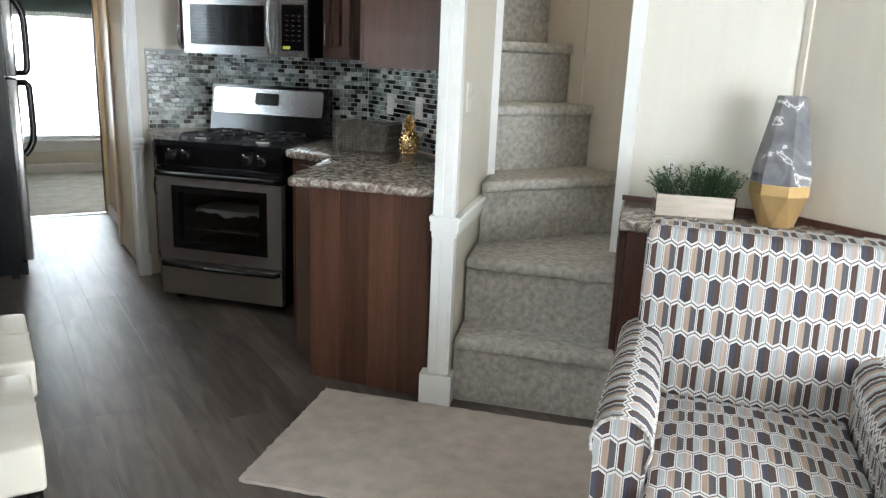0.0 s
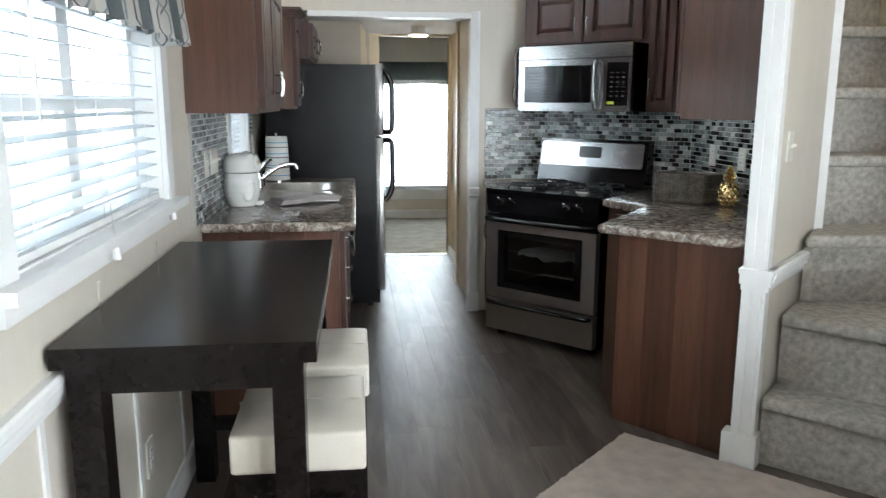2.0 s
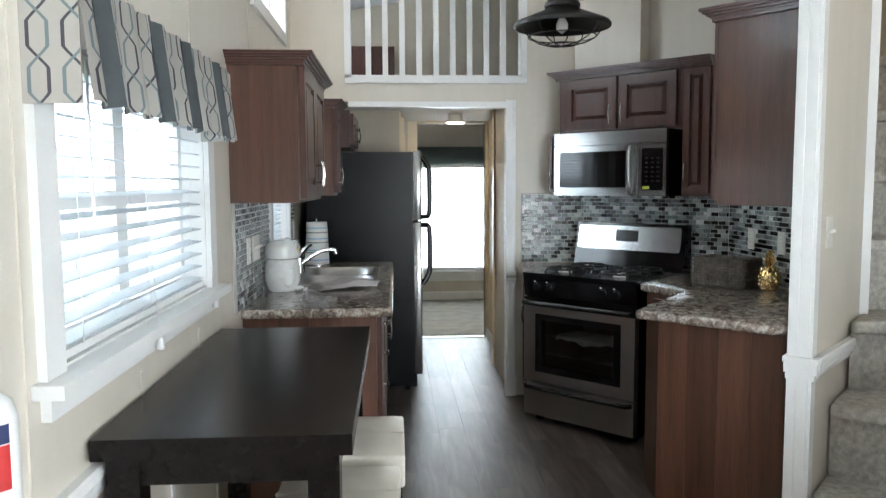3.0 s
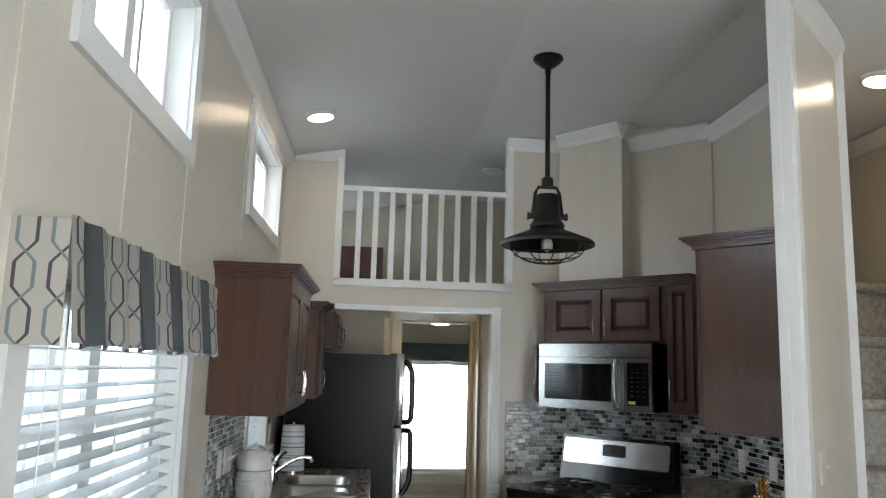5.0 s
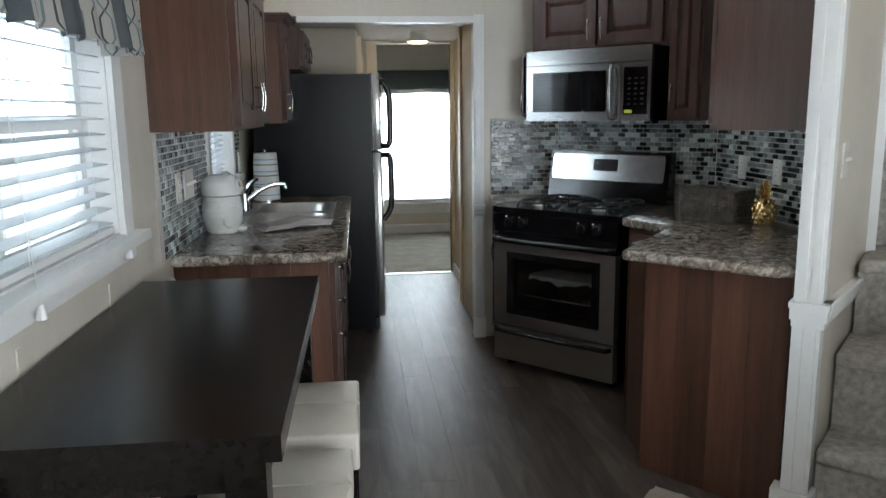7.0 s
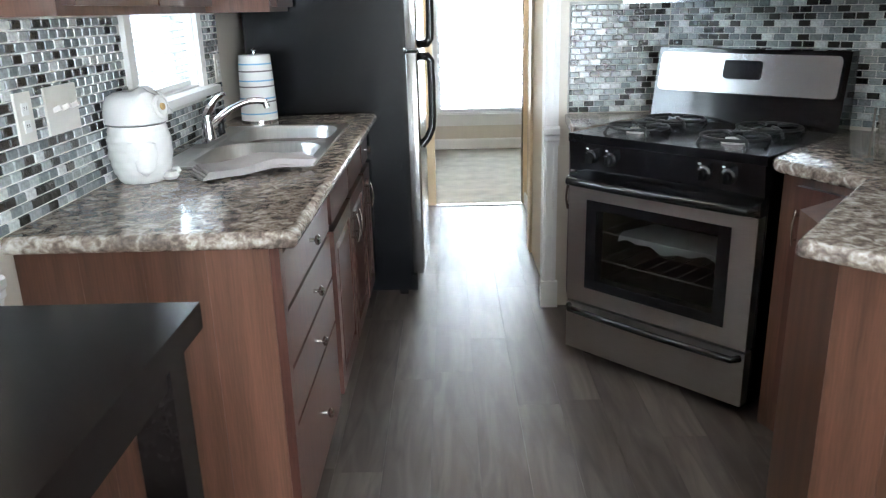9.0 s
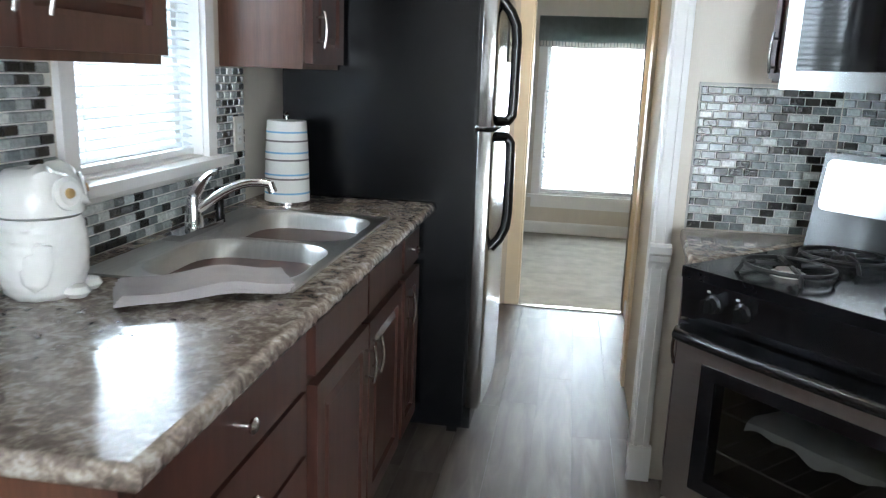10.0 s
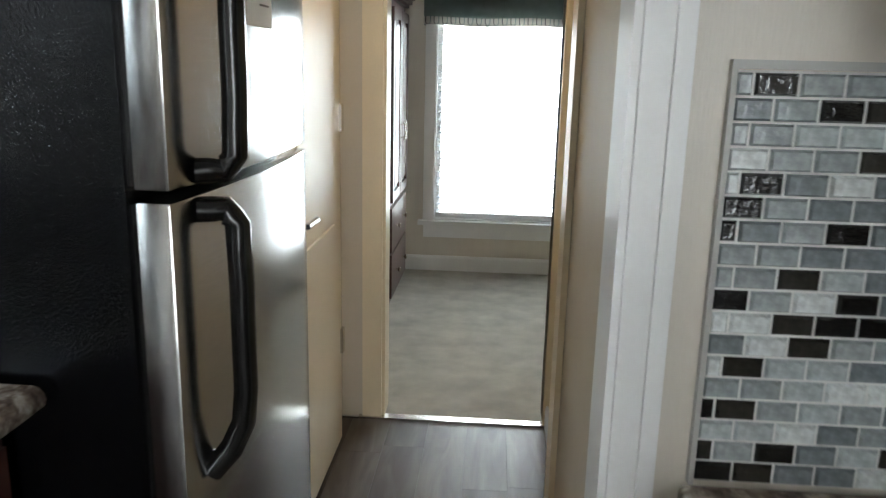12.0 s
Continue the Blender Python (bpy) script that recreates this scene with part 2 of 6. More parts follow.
# armchair cloth: tall hexagons with white rims, each half filled in its own colour
HEX = material("hexagon_cloth", (0.5, 0.5, 0.5), 0.85)
nt, b = nodes_of(HEX)
uv = nt.nodes.new("ShaderNodeUVMap")
uv.uv_map = "UVMap"
sep = nt.nodes.new("ShaderNodeSeparateXYZ")
nt.links.new(uv.outputs[0], sep.inputs[0])
HW, HR, HS = 0.039, 0.086, 0.037
HT = HR - 2 * HS
u, w = calc(nt, "DIVIDE", sep.outputs[0], HW), calc(nt, "DIVIDE", sep.outputs[1], 2 * HR)


def hex_cell(shift):
    uu, ww = calc(nt, "ADD", u, shift), calc(nt, "ADD", w, shift)
    x = calc(nt, "SUBTRACT", calc(nt, "FRACT", uu), 0.5)
    y = calc(nt, "MULTIPLY", calc(nt, "SUBTRACT", calc(nt, "FRACT", ww), 0.5), 2 * HR)
    ax, ay = calc(nt, "ABSOLUTE", x), calc(nt, "ABSOLUTE", y)
    e = calc(nt, "MAXIMUM", calc(nt, "MULTIPLY", ax, 2.0), calc(nt, "DIVIDE", calc(nt, "MULTIPLY_ADD", ax, 2 * HT, ay), HS + HT))
    return x, e, calc(nt, "MODULO", calc(nt, "FLOOR", calc(nt, "ADD", uu, 400.0)), 2.0)


x1, e1, i1 = hex_cell(0.0)
x2, e2, i2 = hex_cell(0.5)
first = calc(nt, "LESS_THAN", e1, e2)


def choose(p, q):
    return calc(nt, "ADD", calc(nt, "MULTIPLY", p, first), calc(nt, "MULTIPLY", q, calc(nt, "SUBTRACT", 1.0, first)))


ex, ee, ei = choose(x1, x2), choose(e1, e2), choose(i1, i2)
half = calc(nt, "GREATER_THAN", ex, 0.0)
# dark and pale cells take turns along a row; the rows differ
kind_of = calc(nt, "MULTIPLY_ADD", first, 0.5, calc(nt, "MULTIPLY_ADD", ei, 0.25, 0.1))
PAIRS = [(0.0, (0.075, 0.040, 0.032), (0.37, 0.39, 0.40)), (0.30, (0.36, 0.265, 0.205), (0.085, 0.083, 0.09)), (0.55, (0.052, 0.052, 0.075), (0.072, 0.045, 0.036)), (0.80, (0.36, 0.375, 0.39), (0.43, 0.335, 0.285))]
fa = colour_ramp(nt, kind_of, [(p, l) for p, l, q in PAIRS], True)
fb = colour_ramp(nt, kind_of, [(p, q) for p, l, q in PAIRS], True)
fm = nt.nodes.new("ShaderNodeMix")
fm.data_type = "RGBA"
nt.links.new(half, fm.inputs["Factor"])
nt.links.new(fa, fm.inputs["A"])
nt.links.new(fb, fm.inputs["B"])
# fine woven stripes along each cell
wv = nt.nodes.new("ShaderNodeTexNoise")
wv.inputs["Scale"].default_value, wv.inputs["Detail"].default_value = 1.0, 2
wmp = nt.nodes.new("ShaderNodeMapping")
wmp.inputs["Scale"].default_value = (320, 6, 1)
nt.links.new(uv.outputs[0], wmp.inputs[0])
nt.links.new(wmp.outputs[0], wv.inputs["Vector"])
wsc = nt.nodes.new("ShaderNodeVectorMath")
wsc.operation = "SCALE"
nt.links.new(fm.outputs["Result"], wsc.inputs[0])
nt.links.new(calc(nt, "MULTIPLY_ADD", wv.outputs[0], 1.1, 0.45), wsc.inputs["Scale"])
fill = wsc.outputs[0]
line = colour_ramp(nt, ee, [(0, (0.63, 0.62, 0.605)), (0.955, (0.15, 0.13, 0.13))], True)
mx = nt.nodes.new("ShaderNodeMix")
mx.data_type = "RGBA"
nt.links.new(calc(nt, "GREATER_THAN", ee, 0.82), mx.inputs["Factor"])
nt.links.new(fill, mx.inputs["A"])
nt.links.new(line, mx.inputs["B"])
nt.links.new(mx.outputs["Result"], b.inputs["Base Color"])
tc, n = nt.nodes.new("ShaderNodeTexCoord"), nt.nodes.new("ShaderNodeTexNoise")
n.inputs["Scale"].default_value = 500
nt.links.new(tc.outputs["Object"], n.inputs["Vector"])
bp = nt.nodes.new("ShaderNodeBump")
bp.inputs["Strength"].default_value, bp.inputs["Distance"].default_value = 0.5, 0.002
nt.links.new(n.outputs[0], bp.inputs["Height"])
nt.links.new(bp.outputs[0], b.inputs["Normal"])

# valance cloth: linked wavy chains on cream
TRELLIS = material("trellis_cloth", (0.6, 0.58, 0.53), 0.85)
nt, b = nodes_of(TRELLIS)
uv = nt.nodes.new("ShaderNodeUVMap")
uv.uv_map = "UVMap"
sep = nt.nodes.new("ShaderNodeSeparateXYZ")
nt.links.new(uv.outputs[0], sep.inputs[0])
wave = calc(nt, "SINE", calc(nt, "MULTIPLY", sep.outputs[1], 2 * math.pi / 0.165))
wave = calc(nt, "MAXIMUM", calc(nt, "MINIMUM", calc(nt, "MULTIPLY", wave, 0.42), 0.28), -0.28)
uu = calc(nt, "DIVIDE", sep.outputs[0], 0.062)


def chain(sign, off):
    f = calc(nt, "FRACT", calc(nt, "ADD", calc(nt, "MULTIPLY_ADD", wave, sign, uu), off))
    return calc(nt, "ABSOLUTE", calc(nt, "SUBTRACT", f, 0.5))


da, db = chain(1.0, 0.0), chain(-1.0, 0.0)
la, lb = calc(nt, "LESS_THAN", da, 0.055), calc(nt, "LESS_THAN", db, 0.055)
m1 = nt.nodes.new("ShaderNodeMix")
m1.data_type = "RGBA"
m1.inputs["A"].default_value, m1.inputs["B"].default_value = (0.50, 0.475, 0.435, 1), (0.085, 0.08, 0.095, 1)
nt.links.new(la, m1.inputs["Factor"])
m2 = nt.nodes.new("ShaderNodeMix")
m2.data_type = "RGBA"
m2.inputs["B"].default_value = (0.20, 0.25, 0.26, 1)
nt.links.new(m1.outputs["Result"], m2.inputs["A"])
nt.links.new(lb, m2.inputs["Factor"])
nt.links.new(m2.outputs["Result"], b.inputs["Base Color"])

# marbled vase glaze
MARBLE = material("marbled_glaze", (0.2, 0.2, 0.2), 0.14)
nt, b = nodes_of(MARBLE)
tc, n = nt.nodes.new("ShaderNodeTexCoord"), nt.nodes.new("ShaderNodeTexNoise")
n.inputs["Scale"].default_value, n.inputs["Detail"].default_value, n.inputs["Distortion"].default_value = 7, 6, 1.6
nt.links.new(tc.outputs["Object"], n.inputs["Vector"])
nt.links.new(colour_ramp(nt, n.outputs[0], [(0.38, (0.14, 0.14, 0.155)), (0.57, (0.22, 0.22, 0.235)), (0.60, (0.78, 0.78, 0.78)), (0.64, (0.25, 0.25, 0.26))]), b.inputs["Base Color"])

WICKER = material("grey_wicker", (0.17, 0.15, 0.13), 0.8, scale=30, vary=0.4, bump=0.5)


# ---- mesh helpers ----
def thing(name, m, label, category, group="", kind=""):
    ob = new(name)
    ob.empty_display_size = 0.1
    ob.matrix_basis = m
    return tagged(ob, label, category, group, kind)


def part(name, bm, mat, parent=None, label="", smooth=False):
    me = bpy.data.meshes.new(name)
    bm.normal_update()
    bm.to_mesh(me)
    bm.free()
    me.materials.append(mat)
    if smooth:
        for p in me.polygons:
            p.use_smooth = True
        me.set_sharp_from_angle(angle=radians(38))
    ob = new(name, me)
    if parent:
        ob.parent = parent
    return tagged(ob, label)


def setting(name, bm, mat, label, category, smooth=False):
    return tagged(part(name, bm, mat, None, "", smooth), label, category, "", "structure")


def bx(bm, x0, y0, z0, x1, y1, z1, m=None):
    vs = [bm.verts.new(m @ Vector(c) if m else c) for c in ((x0, y0, z0), (x1, y0, z0), (x1, y1, z0), (x0, y1, z0), (x0, y0, z1), (x1, y0, z1), (x1, y1, z1), (x0, y1, z1))]
    for f in ((3, 2, 1, 0), (4, 5, 6, 7), (0, 1, 5, 4), (1, 2, 6, 5), (2, 3, 7, 6), (3, 0, 4, 7)):
        bm.faces.new([vs[i] for i in f])
    return vs


def prism(bm, pts, z0, z1):
    lo, hi = [bm.verts.new((x, y, z0)) for x, y in pts], [bm.verts.new((x, y, z1)) for x, y in pts]
    bm.faces.new(lo[::-1])
    bm.faces.new(hi)
    for i in range(len(pts)):
        j = (i + 1) % len(pts)
        bm.faces.new((lo[i], lo[j], hi[j], hi[i]))
    bmesh.ops.recalc_face_normals(bm, faces=bm.faces[:])


def soften(bm, width, segments=2, angle=40):
    edges = [e for e in bm.edges if len(e.link_faces) == 2 and e.calc_face_angle(0) > radians(angle)]
    bmesh.ops.bevel(bm, geom=edges, offset=width, segments=segments, affect="EDGES", profile=0.5, clamp_overlap=True)
    return bm


def block(name, mat, x0, y0, z0, x1, y1, z1, parent=None, bevel=0.0, label="", segments=2):
    bm = bmesh.new()
    bx(bm, x0, y0, z0, x1, y1, z1)
    if bevel:
        soften(bm, bevel, segments)
    return part(name, bm, mat, parent, label, bevel > 0.004)


def lathe(bm, profile, n=24, m=None, closed=True):
    rings = []
    for r, z in profile:
        if r < 1e-5:
            c = Vector((0, 0, z))
            rings.append([bm.verts.new(m @ c if m else c)])
        else:
            ring = [Vector((r * math.cos(2 * math.pi * i / n), r * math.sin(2 * math.pi * i / n), z)) for i in range(n)]
            rings.append([bm.verts.new(m @ c if m else c) for c in ring])
    for a, b2 in zip(rings, rings[1:]):
        for i in range(n):
            j = (i + 1) % n
            if len(a) == 1 and len(b2) > 1:
                bm.faces.new((a[0], b2[j], b2[i]))
            elif len(b2) == 1 and len(a) > 1:
                bm.faces.new((a[i], a[j], b2[0]))
            elif len(a) > 1:
                bm.faces.new((a[i], a[j], b2[j], b2[i]))
    if closed:
        for ring, flip in ((rings[0], True), (rings[-1], False)):
            if len(ring) > 1:
                bm.faces.new(ring[::-1] if flip else ring)
    bmesh.ops.recalc_face_normals(bm, faces=bm.faces[:])
    return bm


def tube(bm, pts, r, n=8, loop=False):
    pts = [Vector(p) for p in pts]
    rings = []
    for i, p in enumerate(pts):
        if loop:
            d = pts[(i + 1) % len(pts)] - pts[i - 1]
        else:
            d = pts[min(i + 1, len(pts) - 1)] - pts[max(i - 1, 0)]
        q = d.to_track_quat("Z", "Y")
        rr = r[i] if isinstance(r, (list, tuple)) else r
        rings.append([bm.verts.new(p + q @ Vector((rr * math.cos(2 * math.pi * k / n), rr * math.sin(2 * math.pi * k / n), 0))) for k in range(n)])
    pairs = list(zip(rings, rings[1:])) + ([(rings[-1], rings[0])] if loop else [])
    for a, b2 in pairs:
        off = min(range(n), key=lambda o: (a[0].co - b2[o].co).length)
        for i in range(n):
            j = (i + 1) % n
            bm.faces.new((a[i], a[j], b2[(j + off) % n], b2[(i + off) % n]))
    if not loop:
        bm.faces.new(rings[0][::-1])
        bm.faces.new(rings[-1])
    bmesh.ops.recalc_face_normals(bm, faces=bm.faces[:])
    return bm


def arc(n, f):
    return [f(i / (n - 1)) for i in range(n)]


def project_uv(ob):
    """Lays a mesh's cloth flat by the way that each face looks, in metres."""
    me = ob.data
    lay = me.uv_layers.new(name="UVMap")
    for p in me.polygons:
        n = p.normal
        for li in p.loop_indices:
            c = me.vertices[me.loops[li].vertex_index].co
            if abs(n.x) > max(abs(n.y), abs(n.z)):
                lay.data[li].uv = (c.y, c.z)
            elif abs(n.y) > abs(n.z):
                lay.data[li].uv = (c.x, c.z)
            else:
                lay.data[li].uv = (c.x, c.y)
    return ob


def wrap_uv(ob):
    """Cloth laid over an arm: its length across the roll, its ends flat."""
    me = ob.data
    lay = me.uv_layers.new(name="UVMap")
    mid = sum(v.co.x for v in me.vertices) / len(me.vertices)
    for p in me.polygons:
        n = p.normal
        for li in p.loop_indices:
            c = me.vertices[me.loops[li].vertex_index].co
            if abs(n.y) > 0.7:
                lay.data[li].uv = (c.x, c.z)
            else:
                around = c.z if abs(c.z) < 0.53 else 0.53 + 0.075 * math.acos(max(-1.0, min(1.0, (c.x - mid) / 0.078)))
                lay.data[li].uv = (c.y, around)
    return ob


def hole_wall(bm, axis, p0, p1, a0, a1, z0, z1, holes):
    """A wall with through openings: axis 'x' or 'y' is the way across its thickness p0..p1; holes are (a0, a1, z0, z1)."""
    cuts = sorted({a0, a1, *[h[0] for h in holes], *[h[1] for h in holes]})
    for u0, u1 in zip(cuts, cuts[1:]):
        zs = [z0]
        for h in sorted(holes, key=lambda h: h[2]):
            if h[0] <= u0 + 1e-6 and h[1] >= u1 - 1e-6:
                zs += [h[2], h[3]]
        zs.append(z1)
        for v0, v1 in zip(zs[::2], zs[1::2]):
            if v1 - v0 > 1e-4:
                if axis == "x":
                    bx(bm, p0, u0, v0, p1, u1, v1)
                else:
                    bx(bm, u0, p0, v0, u1, p1, v1)


# ---- structure ----
def ceil_z(x):
    return float(np.interp(x, (LX, 0.7, 1.65, RX), (2.97, 3.17, 3.19, 2.95)))


# added opening out of view, lets backdrop light into the dark loft
WIN_LOFT_FILL = (5.7, 7.8, 2.32, 2.82)
WIN_MAIN, WIN_HI1, WIN_HI2, WIN_K = (1.49, 2.70, 1.09, 1.745), (1.63, 2.51, 2.305, 2.78), (3.75, 4.745, 2.36, 2.82), (4.10, 4.74, 1.10, 1.90)
bm = bmesh.new()
hole_wall(bm, "x", LX - 0.12, LX, FY, BY + 0.1, 0, 3.3, [WIN_MAIN, WIN_HI1, WIN_HI2, WIN_K, WIN_LOFT_FILL])
setting("wall_west", bm, WALL, "beige panelled outer wall with four windows", "wall")
bm = bmesh.new()
hole_wall(bm, "x", RX, RX + 0.12, FY, BY + 0.1, 0, 3.3, [(-1.1, 0.5, 0.9, 2.0)])
setting("wall_east", bm, WALL, "beige panelled outer wall beside the stairs", "wall")
bm = bmesh.new()
hole_wall(bm, "y", FY - 0.12, FY, LX - 0.12, RX + 0.12, 0, 3.3, [(0.95, 2.65, 0.35, 2.1)])
setting("wall_south", bm, WALL, "beige panelled end wall with a wide window", "wall")
WIN_B = (0.30, 1.45, 0.36, 1.72)
bm = bmesh.new()
hole_wall(bm, "y", BY, BY + 0.12, LX - 0.12, RX + 0.12, 0, 3.3, [WIN_B])
setting("wall_north", bm, WALL, "beige bedroom end wall with a tall window", "wall")

# floors
bm = bmesh.new()
bx(bm, LX - 0.12, FY - 0.12, -0.1, RX + 0.12, 7.06, -0.006)
floor = setting("floor", bm, SUBFLOOR, "dark grey-brown wood-look plank floor", "floor")
bm = bmesh.new()
bx(bm, LX, 7.07, -0.1, RX, BY, 0.006)
setting("floor_bedroom", bm, BEIGEC, "light beige bedroom carpet", "carpet")
bm = bmesh.new()
bx(bm, 0.2, 7.035, -0.02, 1.0, 7.075, 0.008)
setting("threshold", bm, NICKEL, "metal strip between plank floor and carpet", "threshold")
ground_bm = bmesh.new()
bx(ground_bm, -60, -60, -0.9, 60, 60, -0.8)
setting("ground", ground_bm, material("gravel", (0.42, 0.41, 0.38), 0.9, scale=3, vary=0.2), "pale gravel ground outside", "ground")

# ceilings
bm = bmesh.new()
prof = [(LX - 0.12, ceil_z(LX) - 0.02), (0.7, 3.17), (1.65, 3.19), (RX + 0.12, ceil_z(RX) - 0.02)]
lo = [[bm.verts.new((x, y, z)) for x, z in prof] for y in (FY, BY)]
hi = [[bm.verts.new((x, y, z + 0.1)) for x, z in prof] for y in (FY, BY)]
for i in range(3):
    bm.faces.new((lo[0][i], lo[0][i + 1], lo[1][i + 1], lo[1][i]))
    bm.faces.new((hi[0][i], hi[1][i], hi[1][i + 1], hi[0][i + 1]))
for s in (0, 1):
    for i in range(3):
        bm.faces.new((lo[s][i], hi[s][i], hi[s][i + 1], lo[s][i + 1]))
bmesh.ops.recalc_face_normals(bm, faces=bm.faces[:])
setting("ceiling", bm, CEIL, "pale grey vaulted ceiling of flat panels", "ceiling")
bm = bmesh.new()
bx(bm, LX, 5.17, 2.02, 2.06, 7.06, 2.12)
bx(bm, LX, 7.16, 2.30, RX, BY, 2.36)
setting("ceiling_hall", bm, CEIL, "low flat ceiling of hall and bedroom", "ceiling")

# loft wall above the hall opening
WY = 5.07
bm = bmesh.new()
bx(bm, LX, WY, 1.99, -0.20, WY + 0.1, 3.2)
bx(bm, -0.20, WY, 1.99, 0.94, WY + 0.1, 2.14)
bx(bm, 0.94, WY, 1.99, 1.50, WY + 0.1, 3.25)
bx(bm, 0.86, WY, 0, 1.50, WY + 0.1, 1.99)
setting("wall_loft", bm, WALL, "beige panelled wall with hall opening and open loft above", "wall")
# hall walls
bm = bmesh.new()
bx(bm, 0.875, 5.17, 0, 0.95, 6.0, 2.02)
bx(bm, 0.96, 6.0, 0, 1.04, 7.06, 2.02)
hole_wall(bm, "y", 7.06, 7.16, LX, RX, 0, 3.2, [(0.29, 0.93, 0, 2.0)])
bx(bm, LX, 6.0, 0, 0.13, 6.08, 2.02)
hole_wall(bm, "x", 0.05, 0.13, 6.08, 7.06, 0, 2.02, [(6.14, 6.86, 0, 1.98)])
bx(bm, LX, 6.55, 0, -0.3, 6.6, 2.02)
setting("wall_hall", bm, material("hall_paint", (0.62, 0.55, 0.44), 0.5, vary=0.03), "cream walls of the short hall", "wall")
# diagonal wall behind the range, side wall and stair wall
DA, DB = Vector((1.37, 5.07)), Vector((2.06, 4.35))
bm = bmesh.new()
prism(bm, [(1.37, 5.07), (2.06, 4.35), (2.14, 4.35), (2.14, 5.17), (1.37, 5.17)], 0, 3.25)
prism(bm, [(2.06, 4.35), (2.06, 3.10), (1.585, 2.70), (1.625, 2.66), (2.13, 3.165), (2.14, 4.35)], 0, 3.25)
prism(bm, [(2.06, 5.17), (2.14, 5.17), (2.14, 7.06), (2.06, 7.06)], 0, 2.12)
setting("wall_stair", bm, WALL, "beige panelled wall between kitchen and stairs", "wall")
bm = bmesh.new()
R = pose(DA.x, DA.y, 0, 0, 0, math.degrees(math.atan2(DB.y - DA.y, DB.x - DA.x)))
bx(bm, -0.01, -0.12, 2.1, 0.46, 0.02, 3.25, R)
setting("chase", bm, WALL, "beige boxed duct chase above the cabinets", "duct chase")
# wall behind the corner cabinet
bm = bmesh.new()
prism(bm, [(2.47, 2.61), (2.83, 2.07), (2.83, 2.66), (2.53, 2.66)], 0, 3.2)
setting("wall_corner", bm, material("light_panel", (0.74, 0.71, 0.64), 0.42, scale=3, vary=0.03, bump=0.12, bump_scale=60, stretch=(6, 6, 0.6)), "pale panelled corner wall beside the stairs", "wall")


# ---- trim ----
def strip(name, p, q, z0, z1, out, label, mat=WHITE, category="trim", profile=None, side=1):
    """A moulding along a wall line from p to q, standing out to the side."""
    p, q = Vector(p), Vector(q)
    d = (q - p).normalized()
    n = Vector((d.y, -d.x)) * side
    h = z1 - z0
    prof = profile or [(0, 0), (1, 0), (1, 0.85), (0.6, 1), (0, 1)]
    bm = bmesh.new()
    rows = [[bm.verts.new((*(e + n * out * a), z0 + h * b2)) for a, b2 in prof] for e in (p, q)]
    k = len(prof)
    for i in range(k):
        bm.faces.new((rows[0][i], rows[0][(i + 1) % k], rows[1][(i + 1) % k], rows[1][i]))
    bm.faces.new(rows[0])
    bm.faces.new(rows[1])
    bmesh.ops.recalc_face_normals(bm, faces=bm.faces[:])
    return setting(name, bm, mat, label, category)


RAIL = [(0, 0), (0.45, 0.05), (0.55, 0.25), (0.8, 0.35), (0.8, 0.55), (1, 0.65), (1, 0.9), (0.8, 1), (0, 1)]
CROWN = [(0, 0), (0.15, 0.05), (0.3, 0.3), (0.75, 0.7), (0.95, 0.85), (1, 1), (0, 1)]
strip("chair_rail", (LX, FY), (LX, 3.2), 0.775, 0.85, 0.028, "white moulded chair rail", profile=RAIL)
strip("baseboard", (LX, FY), (LX, 3.22), 0, 0.11, 0.014, "white baseboard under the window wall")
strip("crown_west", (LX, FY), (LX, WY), 2.885, 2.972, 0.06, "white crown moulding", profile=CROWN)
strip("crown_loft_left", (LX, WY), (-0.19, WY), 2.95, 3.04, 0.05, "white crown moulding", profile=CROWN)
strip("crown_loft_right", (0.93, WY), (1.37, WY), 3.085, 3.172, 0.05, "white crown moulding", profile=CROWN)
dd = (DB - DA).normalized()
nn = Vector((dd.y, -dd.x))
c0, c1 = DA - dd * 0.01 + nn * 0.12, DA + dd * 0.46 + nn * 0.12
strip("crown_chase", c0, c1, 3.10, 3.19, 0.06, "white crown moulding", profile=CROWN)
strip("crown_chase_side", c1, c1 - nn * 0.12, 3.09, 3.18, 0.06, "white crown moulding", profile=CROWN)
strip("crown_diagonal", DA + dd * 0.46, DB, 3.02, 3.11, 0.05, "white crown moulding", profile=CROWN)
strip("crown_kitchen", DB, (2.06, 3.12), 2.98, 3.07, 0.05, "white crown moulding", profile=CROWN)
strip("crown_stair", (1.64, 2.675), (2.14, 3.175), 3.02, 3.11, 0.05, "white crown moulding", profile=CROWN)
strip("crown_east", (RX, WY), (RX, 2.66), 2.87, 2.955, 0.05, "white crown moulding", profile=CROWN)
strip("baseboard_bedroom", (LX, BY), (RX, BY), 0, 0.11, 0.014, "white bedroom baseboard")
strip("crown_bedroom", (LX, BY), (RX, BY), 2.22, 2.30, 0.05, "white crown moulding", profile=CROWN)
strip("chair_rail_stair", (1.63, 2.66), (2.0, 3.03), 0.725, 0.805, 0.03, "white moulded chair rail", profile=RAIL)
# corner strip of the slanted wall behind the cabinet
tagged(block("trim", WALL, RX - 0.014, 2.052, 0.855, RX, 2.078, 3.1), "pale corner strip between two wall panels", "trim", "", "structure")
